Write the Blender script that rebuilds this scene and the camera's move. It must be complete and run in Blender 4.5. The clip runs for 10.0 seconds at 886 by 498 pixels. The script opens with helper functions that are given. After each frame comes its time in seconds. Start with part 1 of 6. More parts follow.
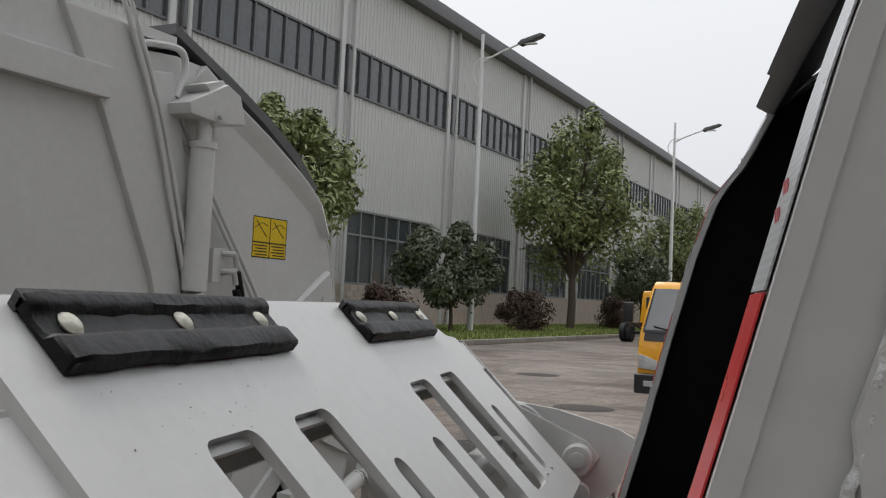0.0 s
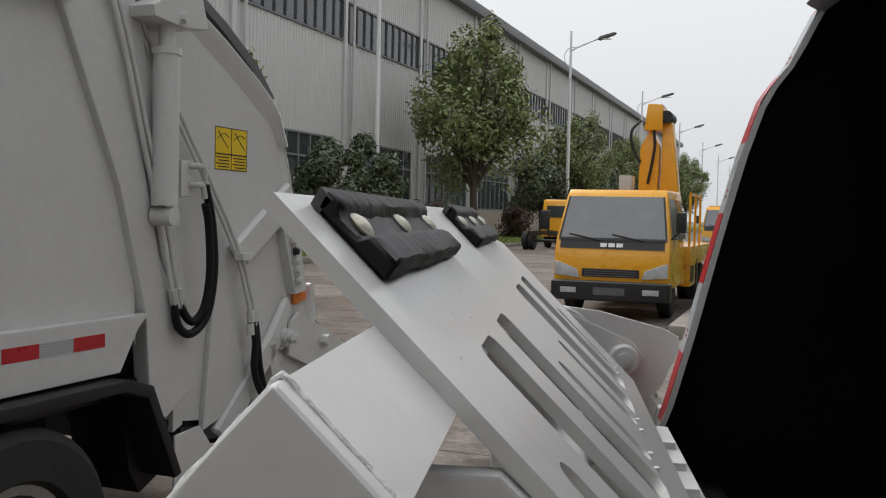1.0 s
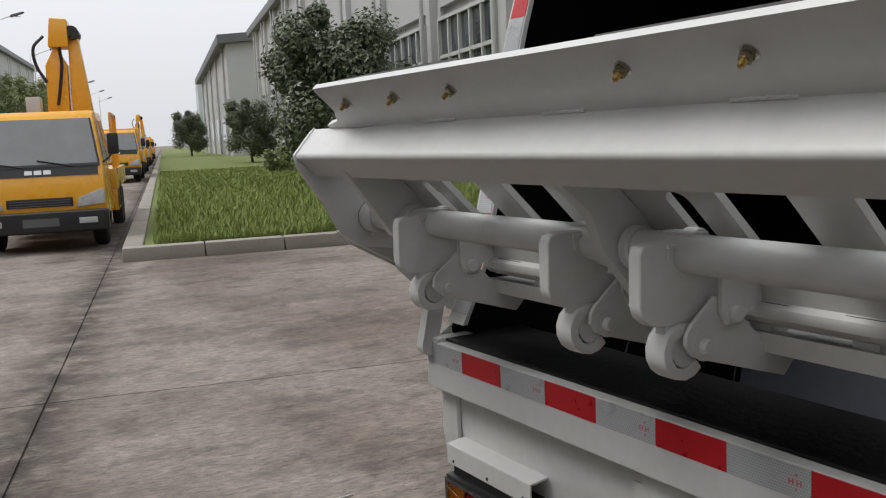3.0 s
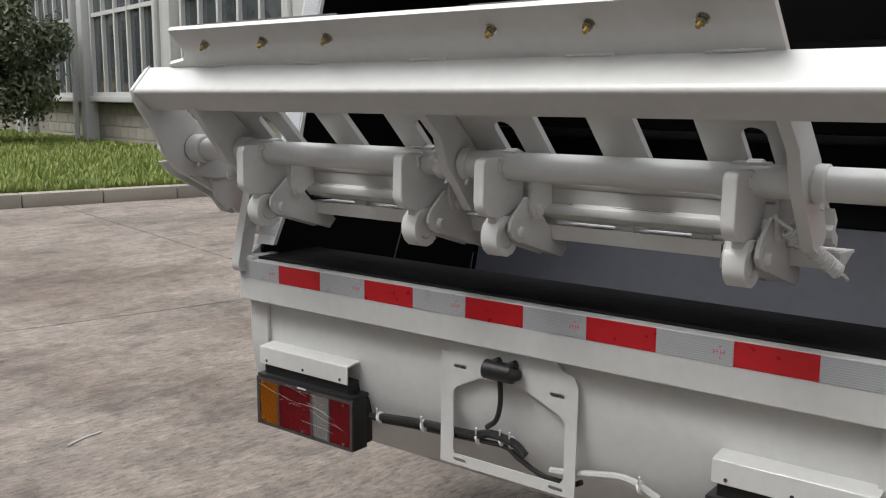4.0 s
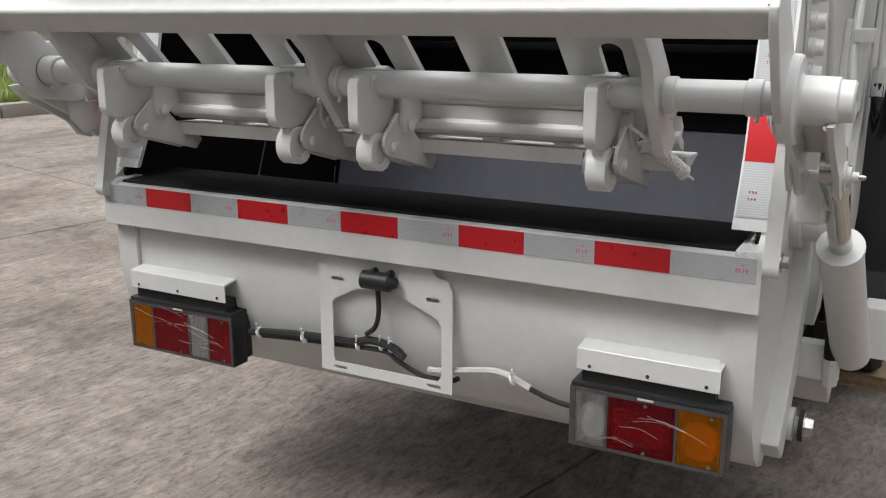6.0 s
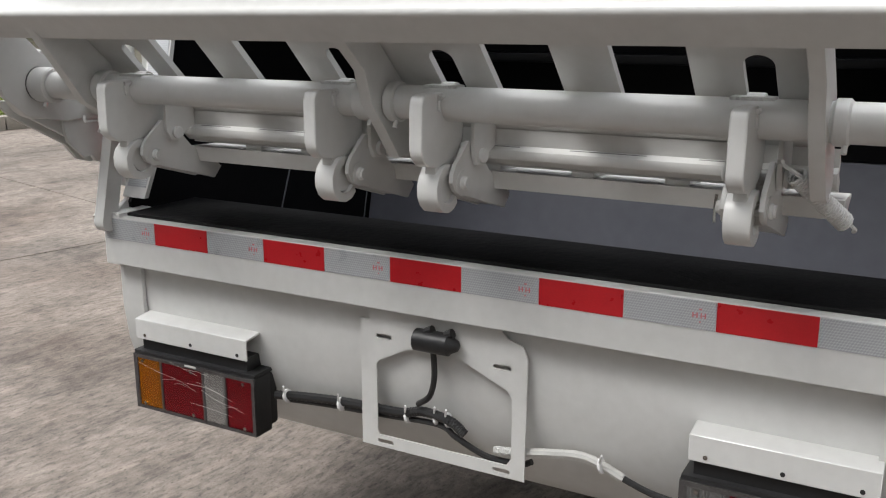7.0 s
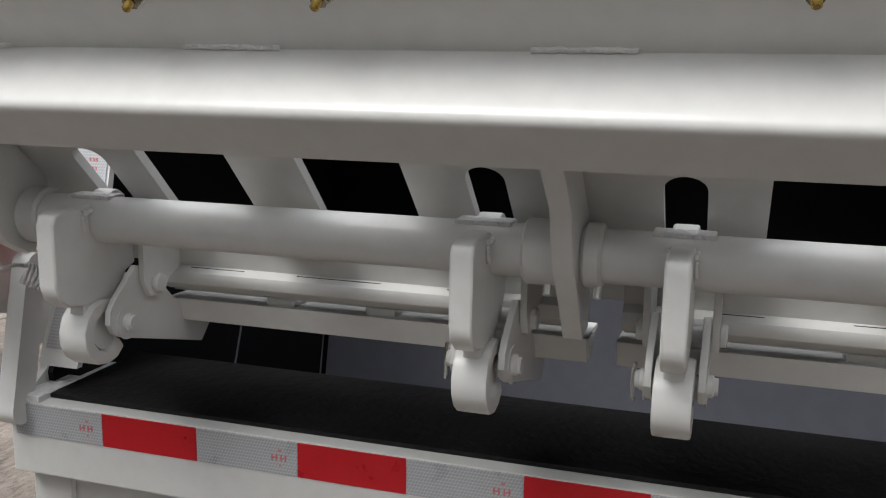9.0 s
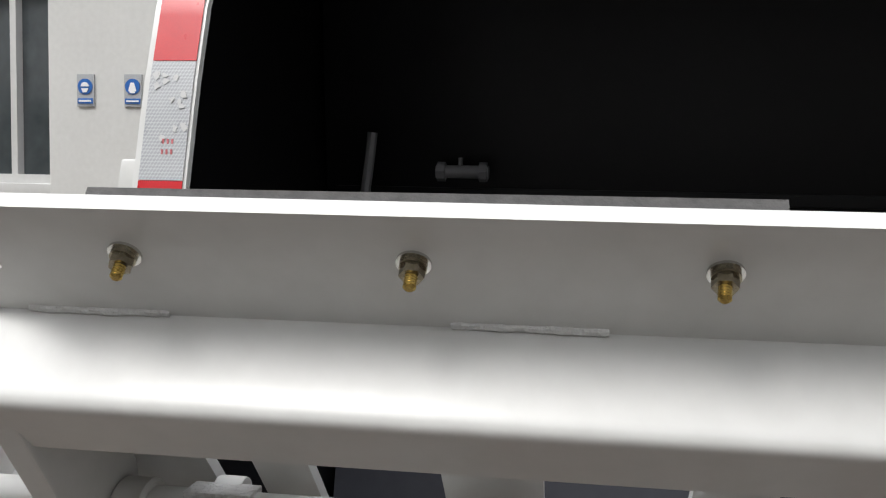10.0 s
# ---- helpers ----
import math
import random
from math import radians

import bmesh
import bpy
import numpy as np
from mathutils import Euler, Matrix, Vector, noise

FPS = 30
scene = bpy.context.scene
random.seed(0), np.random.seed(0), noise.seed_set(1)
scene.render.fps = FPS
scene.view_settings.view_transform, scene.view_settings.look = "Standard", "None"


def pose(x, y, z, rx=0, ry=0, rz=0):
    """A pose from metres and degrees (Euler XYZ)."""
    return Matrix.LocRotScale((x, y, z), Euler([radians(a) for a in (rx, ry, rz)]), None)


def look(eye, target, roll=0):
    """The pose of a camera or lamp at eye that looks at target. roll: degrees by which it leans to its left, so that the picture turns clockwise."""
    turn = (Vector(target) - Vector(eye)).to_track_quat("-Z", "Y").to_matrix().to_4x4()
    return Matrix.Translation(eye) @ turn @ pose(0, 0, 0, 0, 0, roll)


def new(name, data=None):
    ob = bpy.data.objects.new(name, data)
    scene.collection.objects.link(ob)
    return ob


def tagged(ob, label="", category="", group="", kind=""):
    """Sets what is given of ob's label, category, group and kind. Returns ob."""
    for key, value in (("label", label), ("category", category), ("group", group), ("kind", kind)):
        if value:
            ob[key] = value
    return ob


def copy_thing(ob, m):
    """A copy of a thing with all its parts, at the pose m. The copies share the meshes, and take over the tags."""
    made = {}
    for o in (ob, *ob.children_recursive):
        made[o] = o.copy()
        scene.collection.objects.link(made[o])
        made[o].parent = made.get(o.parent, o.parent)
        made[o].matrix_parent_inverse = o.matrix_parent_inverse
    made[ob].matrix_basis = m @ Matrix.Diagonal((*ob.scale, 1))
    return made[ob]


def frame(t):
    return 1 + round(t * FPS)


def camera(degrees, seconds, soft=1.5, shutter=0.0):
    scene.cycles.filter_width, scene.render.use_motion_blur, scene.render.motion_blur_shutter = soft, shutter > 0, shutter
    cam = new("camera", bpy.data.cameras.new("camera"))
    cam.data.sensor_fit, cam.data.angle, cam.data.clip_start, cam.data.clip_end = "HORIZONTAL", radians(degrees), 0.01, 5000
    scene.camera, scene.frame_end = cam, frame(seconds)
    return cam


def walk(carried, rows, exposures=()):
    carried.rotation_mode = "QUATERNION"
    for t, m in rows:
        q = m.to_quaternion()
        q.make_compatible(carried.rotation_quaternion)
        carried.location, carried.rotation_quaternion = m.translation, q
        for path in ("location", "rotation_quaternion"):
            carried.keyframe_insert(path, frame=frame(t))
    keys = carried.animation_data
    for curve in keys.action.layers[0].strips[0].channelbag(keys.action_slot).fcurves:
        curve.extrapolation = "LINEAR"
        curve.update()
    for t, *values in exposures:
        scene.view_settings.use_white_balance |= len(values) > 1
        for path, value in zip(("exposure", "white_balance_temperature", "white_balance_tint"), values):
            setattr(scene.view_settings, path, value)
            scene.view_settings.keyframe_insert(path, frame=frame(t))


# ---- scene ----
cam = camera(50.8, 10.0, 1.15)
EXPOSURES = [(0.0, -0.14), (1.0, -0.12), (2.2, -0.3), (3.5, 0.34), (4.5, 0.68), (5.5, 0.74), (7.5, 0.78), (8.5, 0.78), (9.3, 0.50), (10.0, 0.54)]
PATH = [
    (0, (0.202, -1.202, 1.52), (-0.26, 0.741, 1.629), 2.7),
    (0.5, (0.057, -1.175, 1.492), (-0.406, 0.768, 1.575), 3.1),
    (1, (-0.125, -1.213, 1.495), (-0.364, 0.771, 1.424), 1.3),
    (1.5, (-0.312, -1.095, 1.466), (-0.306, 0.903, 1.38), 1.4),
    (2, (-0.531, -1.06, 1.437), (-0.241, 0.911, 1.268), 1.7),
    (2.2, (-0.659, -1.076, 1.425), (-0.233, 0.869, 1.238), 1.3),
    (3.3, (-1.17, -0.973, 1.393), (0.037, 0.601, 1.129), -1.9),
    (3.5, (-1.286, -0.981, 1.38), (0.045, 0.488, 1.114), -0.3),
    (4, (-1.597, -1.081, 1.352), (-0.044, 0.139, 1.036), 0.3),
    (4.5, (-1.698, -1.179, 1.365), (-0.025, -0.185, 0.903), -0.2),
    (5, (-1.688, -1.252, 1.359), (0.007, -0.301, 0.883), -0.1),
    (5.5, (-1.719, -1.244, 1.37), (-0.02, -0.314, 0.873), -0.4),
    (6, (-1.694, -1.075, 1.378), (0.005, -0.149, 0.87), -0.4),
    (6.2, (-1.663, -1.01, 1.353), (0.033, -0.068, 0.87), -0.1),
    (7.5, (-1.331, -0.612, 1.374), (0.369, 0.325, 0.891), -0.2),
    (8, (-1.329, -0.39, 1.387), (0.483, 0.349, 0.972), 0.5),
    (8.5, (-1.225, -0.218, 1.374), (0.642, 0.391, 0.996), 1.2),
    (8.8, (-1.104, -0.141, 1.394), (0.769, 0.442, 1.006), 1.0),
    (9, (-1.028, -0.108, 1.412), (0.843, 0.482, 1.024), 0.8),
    (9.5, (-0.919, 0.077, 1.447), (0.992, 0.594, 1.159), 1.0),
    (10, (-0.846, 0.316, 1.521), (1.126, 0.619, 1.374), 1.1),
]
walk(cam, [(t, look(eye, target, roll)) for t, eye, target, roll in PATH], EXPOSURES)

# ---- light and sky ----
world = bpy.data.worlds.new("overcast_sky")
scene.world = world
world.use_nodes = True
wn, wl = world.node_tree.nodes, world.node_tree.links
sky = wn.new("ShaderNodeTexSky")
sky.sky_type, sky.sun_disc = "NISHITA", False
sky.sun_elevation, sky.sun_rotation = radians(58), radians(-58)
sky.air_density, sky.dust_density, sky.ozone_density = 1.0, 6.0, 1.0
grey = wn.new("ShaderNodeHueSaturation")
grey.inputs["Saturation"].default_value = 0.12
wl.new(sky.outputs["Color"], grey.inputs["Color"])
cloud = wn.new("ShaderNodeMix")
cloud.data_type = "RGBA"
cloud.inputs["Factor"].default_value = 0.72
cloud.inputs["B"].default_value = (8.8, 9.0, 9.4, 1)
wl.new(grey.outputs["Color"], cloud.inputs["A"])
# an overcast dome: brighter overhead than at the horizon
dome, height, rise, shade = wn.new("ShaderNodeTexCoord"), wn.new("ShaderNodeSeparateXYZ"), wn.new("ShaderNodeMapRange"), wn.new("ShaderNodeVectorMath")
wl.new(dome.outputs["Generated"], height.inputs[0])
wl.new(height.outputs["Z"], rise.inputs["Value"])
rise.inputs["To Min"].default_value, rise.inputs["To Max"].default_value = 0.92, 1.42
shade.operation = "SCALE"
wl.new(cloud.outputs["Result"], shade.inputs[0])
wl.new(rise.outputs["Result"], shade.inputs["Scale"])
wl.new(shade.outputs["Vector"], wn["Background"].inputs["Color"])
wn["Background"].inputs["Strength"].default_value = 0.118

sun = new("sun", bpy.data.lights.new("sun", "SUN"))
sun.data.energy, sun.data.angle, sun.data.color = 1.3, radians(24), (1.0, 0.98, 0.95)
sun.matrix_world = look((-4.8, 3.0, 9.0), (0, 0, 0))


# ---- materials ----
def mat(name, c1, c2=None, rough=0.5, metal=0.0, scale=8.0, fine=60.0, mix=0.5, bump=0.0, bump_scale=120.0, spec=0.5, coat=0.0, rvar=0.08, vary=0.0):
    m = bpy.data.materials.new(name)
    m.use_nodes = True
    n, l = m.node_tree.nodes, m.node_tree.links
    b = n["Principled BSDF"]
    b.inputs["Metallic"].default_value = metal
    b.inputs["Specular IOR Level"].default_value = spec
    b.inputs["Coat Weight"].default_value = coat
    b.inputs["Coat Roughness"].default_value = 0.07
    co = n.new("ShaderNodeTexCoord")
    n1, n2 = n.new("ShaderNodeTexNoise"), n.new("ShaderNodeTexNoise")
    n1.inputs["Scale"].default_value, n1.inputs["Detail"].default_value = scale, 5
    n2.inputs["Scale"].default_value, n2.inputs["Detail"].default_value = fine, 3
    for k in (n1, n2):
        l.new(co.outputs["Object"], k.inputs["Vector"])
    ad = n.new("ShaderNodeMath")
    ad.operation = "MULTIPLY_ADD"
    ad.inputs[1].default_value = 0.5
    l.new(n1.outputs["Fac"], ad.inputs[0])
    ad2 = n.new("ShaderNodeMath")
    ad2.operation = "MULTIPLY"
    ad2.inputs[1].default_value = 0.5
    l.new(n2.outputs["Fac"], ad2.inputs[0])
    l.new(ad2.outputs[0], ad.inputs[2])
    ramp = n.new("ShaderNodeValToRGB")
    ramp.color_ramp.elements[0].position, ramp.color_ramp.elements[1].position = 0.5 - mix / 2, 0.5 + mix / 2
    ramp.color_ramp.elements[0].color = (*c1, 1)
    ramp.color_ramp.elements[1].color = (*(c2 or c1), 1)
    l.new(ad.outputs[0], ramp.inputs["Fac"])
    out = ramp.outputs["Color"]
    if vary:
        info, hsv, mp = n.new("ShaderNodeObjectInfo"), n.new("ShaderNodeHueSaturation"), n.new("ShaderNodeMapRange")
        mp.inputs["To Min"].default_value, mp.inputs["To Max"].default_value = 1 - vary, 1 + vary
        l.new(info.outputs["Random"], mp.inputs["Value"])
        l.new(mp.outputs["Result"], hsv.inputs["Value"])
        l.new(out, hsv.inputs["Color"])
        out = hsv.outputs["Color"]
    l.new(out, b.inputs["Base Color"])
    rm = n.new("ShaderNodeMapRange")
    rm.inputs["To Min"].default_value, rm.inputs["To Max"].default_value = max(rough - rvar, 0.02), min(rough + rvar, 1)
    l.new(n1.outputs["Fac"], rm.inputs["Value"])
    l.new(rm.outputs["Result"], b.inputs["Roughness"])
    if bump:
        n3, bp = n.new("ShaderNodeTexNoise"), n.new("ShaderNodeBump")
        n3.inputs["Scale"].default_value, n3.inputs["Detail"].default_value = bump_scale, 4
        l.new(co.outputs["Object"], n3.inputs["Vector"])
        bp.inputs["Strength"].default_value, bp.inputs["Distance"].default_value = bump, 0.01
        l.new(n3.outputs["Fac"], bp.inputs["Height"])
        l.new(bp.outputs["Normal"], b.inputs["Normal"])
    return m



PAINT = mat("white_paint", (0.55, 0.55, 0.535), (0.63, 0.63, 0.615), 0.34, scale=3, fine=40, bump=0.015, bump_scale=60, coat=0.12)
WELD = mat("painted_weld", (0.62, 0.62, 0.61), (0.70, 0.70, 0.69), 0.4, scale=30, fine=160, bump=0.6, bump_scale=140)
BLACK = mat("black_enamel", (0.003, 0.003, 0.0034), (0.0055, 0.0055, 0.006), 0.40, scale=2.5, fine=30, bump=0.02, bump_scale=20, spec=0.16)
SLATE = mat("dark_grey_primer", (0.085, 0.087, 0.105), (0.12, 0.122, 0.145), 0.4, scale=3, fine=25, bump=0.01, bump_scale=30)
RUBBER = mat("black_rubber", (0.002, 0.002, 0.0024), (0.009, 0.009, 0.0095), 0.5, scale=9, fine=70, bump=0.25, bump_scale=60, spec=0.28)
MATTE = mat("rubber_edge", (0.05, 0.05, 0.05), (0.095, 0.092, 0.09), 0.8, scale=14, fine=120, bump=0.3, bump_scale=90)
PLASTIC = mat("black_plastic", (0.012, 0.012, 0.013), (0.022, 0.022, 0.023), 0.4, scale=10, fine=90, bump=0.05)
CHASSIS = mat("chassis_black", (0.005, 0.005, 0.006), (0.013, 0.013, 0.014), 0.5, scale=6, fine=50, bump=0.08)
STEEL = mat("chromed_rod", (0.50, 0.49, 0.47), (0.62, 0.61, 0.58), 0.18, metal=1.0, scale=12, fine=80)
NUT = mat("zinc_nut", (0.13, 0.11, 0.07), (0.40, 0.36, 0.28), 0.22, metal=0.9, scale=60, fine=260)
ZINC = mat("yellow_zinc", (0.22, 0.14, 0.03), (0.50, 0.37, 0.12), 0.22, metal=0.9, scale=40, fine=200)
PALE = mat("pale_bolt_paint", (0.62, 0.60, 0.48), (0.74, 0.72, 0.62), 0.4, scale=40, fine=160, bump=0.2)
RED = mat("red_tape", (0.42, 0.012, 0.018), (0.52, 0.018, 0.024), 0.3, scale=30, fine=400, bump=0.03, bump_scale=500)
def lens_glass(name, colour):
    """Coloured moulded lens that lets the reflector behind it show."""
    m = mat(name, colour, tuple(c * 0.8 for c in colour), 0.07, scale=60, fine=220, bump=0.04, bump_scale=240, coat=0.2)
    b = m.node_tree.nodes["Principled BSDF"]
    b.inputs["Transmission Weight"].default_value = 0.88
    b.inputs["IOR"].default_value = 1.45
    return m


LENSRED = lens_glass("red_lens", (0.58, 0.015, 0.035))
LENSAMB = lens_glass("amber_lens", (0.95, 0.36, 0.01))
LENSCLR = lens_glass("clear_lens", (0.86, 0.86, 0.85))
SMOKY = mat("smoky_plastic", (0.035, 0.033, 0.033), (0.085, 0.08, 0.08), 0.2, scale=40, fine=160, coat=0.3)
HEADLAMP = mat("headlamp_lens", (0.30, 0.31, 0.31), (0.62, 0.63, 0.63), 0.1, scale=9, fine=40, coat=0.6)
BOWL = mat("lamp_reflector", (0.78, 0.78, 0.77), (0.88, 0.88, 0.87), 0.12, metal=0.9, scale=30, fine=160)
YELLOW = mat("yellow_paint", (0.80, 0.36, 0.012), (0.86, 0.42, 0.02), 0.28, scale=2, fine=20, coat=0.4)
LABELY = mat("yellow_sticker", (0.75, 0.52, 0.01), (0.80, 0.57, 0.02), 0.4, scale=10, fine=60)
GLASS = mat("window_glass", (0.03, 0.036, 0.04), (0.07, 0.08, 0.085), 0.08, scale=0.5, fine=4, spec=0.8)
# windscreen: the sky's reflection is put into its pale grey base
WINDSCREEN_SKY = mat("windscreen_glass", (0.17, 0.18, 0.185), (0.22, 0.23, 0.235), 0.06, scale=1.2, fine=5, spec=0.8)
FACADE = mat("pale_grey_cladding", (0.49, 0.49, 0.475), (0.57, 0.57, 0.555), 0.5, scale=0.35, fine=5, mix=0.7)
FACADE2 = mat("grey_render", (0.42, 0.42, 0.42), (0.50, 0.50, 0.50), 0.6, scale=0.5, fine=9, mix=0.7)
TRIMW = mat("pale_trim", (0.46, 0.46, 0.455), (0.54, 0.54, 0.53), 0.45, scale=1, fine=9)
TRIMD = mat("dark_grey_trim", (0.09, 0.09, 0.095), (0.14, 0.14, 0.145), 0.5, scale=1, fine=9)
FRAMEW = mat("window_frame_grey", (0.16, 0.17, 0.17), (0.22, 0.23, 0.23), 0.45, scale=2, fine=15)
STONE = mat("pink_base_brick", (0.30, 0.24, 0.20), (0.46, 0.40, 0.35), 0.8, scale=3, fine=20, mix=0.6, bump=0.3, bump_scale=30, vary=0.15)
KERB = mat("kerb_concrete", (0.20, 0.18, 0.15), (0.33, 0.305, 0.265), 0.85, scale=3, fine=40, mix=0.6, bump=0.4, bump_scale=60, vary=0.1)
SOIL = mat("lawn_soil", (0.075, 0.105, 0.022), (0.16, 0.19, 0.05), 0.95, scale=1.2, fine=22, mix=0.5, bump=0.6, bump_scale=18)
GRASS = mat("grass_blades", (0.12, 0.175, 0.032), (0.30, 0.34, 0.10), 0.7, scale=0.8, fine=6, mix=0.6)
BARK = mat("bark", (0.055, 0.042, 0.030), (0.13, 0.10, 0.075), 0.9, scale=6, fine=40, mix=0.6, bump=0.8, bump_scale=30)
LEAF = mat("camphor_leaves", (0.10, 0.135, 0.045), (0.31, 0.35, 0.14), 0.45, scale=1.5, fine=9, mix=0.6)
LEAFD = mat("dark_leaves", (0.040, 0.058, 0.026), (0.14, 0.165, 0.085), 0.4, scale=2.0, fine=11, mix=0.6)
LEAFR = mat("reddish_leaves", (0.050, 0.028, 0.020), (0.105, 0.060, 0.040), 0.6, scale=2.0, fine=11, mix=0.6)
POLE = mat("lamp_post_white", (0.62, 0.63, 0.62), (0.70, 0.71, 0.70), 0.4, scale=1, fine=12)
WOOD = mat("old_plank", (0.13, 0.085, 0.05), (0.32, 0.23, 0.14), 0.8, scale=9, fine=60, mix=0.5, bump=0.5, bump_scale=40)
IRON = mat("cast_iron", (0.014, 0.012, 0.010), (0.035, 0.030, 0.026), 0.7, scale=5, fine=30, bump=0.4, bump_scale=30)
TYRE = mat("tyre_rubber", (0.014, 0.014, 0.014), (0.03, 0.03, 0.029), 0.8, scale=6, fine=40, bump=0.2, bump_scale=40)
RIM = mat("wheel_grey", (0.36, 0.36, 0.34), (0.48, 0.48, 0.46), 0.5, scale=6, fine=40)
BLUE = mat("blue_sign", (0.02, 0.10, 0.36), (0.03, 0.14, 0.44), 0.4, scale=8, fine=50)
WHITEP = mat("white_print", (0.75, 0.75, 0.75), (0.80, 0.80, 0.80), 0.45, scale=20, fine=90)
REDP = mat("red_print", (0.52, 0.13, 0.15), (0.60, 0.20, 0.21), 0.45, scale=40, fine=200)
ORANGE = mat("orange_reflector", (0.70, 0.17, 0.02), (0.80, 0.24, 0.03), 0.25, scale=30, fine=200)
HOSEW = mat("pale_conduit", (0.42, 0.42, 0.40), (0.55, 0.55, 0.53), 0.5, scale=20, fine=90)
FARGREY = mat("distant_building", (0.42, 0.44, 0.46), (0.50, 0.52, 0.54), 0.9, scale=0.1, fine=1)


def silver_tape():
    """Grey retroreflective sheet with a honeycomb print."""
    m = mat("silver_tape", (0.30, 0.31, 0.325), (0.38, 0.39, 0.405), 0.3, scale=20, fine=200)
    n, l = m.node_tree.nodes, m.node_tree.links
    b = n["Principled BSDF"]
    co = [k for k in n if k.type == "TEX_COORD"][0]
    sp, skew, cb = n.new("ShaderNodeSeparateXYZ"), n.new("ShaderNodeMath"), n.new("ShaderNodeCombineXYZ")
    l.new(co.outputs["Object"], sp.inputs[0])
    skew.operation = "MULTIPLY_ADD"
    skew.inputs[1].default_value = 0.5
    l.new(sp.outputs["Z"], skew.inputs[0])
    l.new(sp.outputs["Y"], skew.inputs[2])
    l.new(skew.outputs[0], cb.inputs["X"])
    l.new(sp.outputs["Z"], cb.inputs["Y"])
    vo = n.new("ShaderNodeTexVoronoi")
    vo.voronoi_dimensions = "2D"
    vo.inputs["Scale"].default_value, vo.inputs["Randomness"].default_value = 230, 0.0
    l.new(cb.outputs[0], vo.inputs["Vector"])
    st = n.new("ShaderNodeMapRange")
    st.inputs["From Min"].default_value, st.inputs["From Max"].default_value = 0.52, 0.34
    l.new(vo.outputs["Distance"], st.inputs["Value"])
    mx = n.new("ShaderNodeMix")
    mx.data_type = "RGBA"
    mx.inputs["A"].default_value = (0.47, 0.48, 0.49, 1)
    old = b.inputs["Base Color"].links[0].from_socket
    l.new(old, mx.inputs["B"])
    l.new(st.outputs[0], mx.inputs["Factor"])
    l.new(mx.outputs["Result"], b.inputs["Base Color"])
    return m


SILVER = silver_tape()


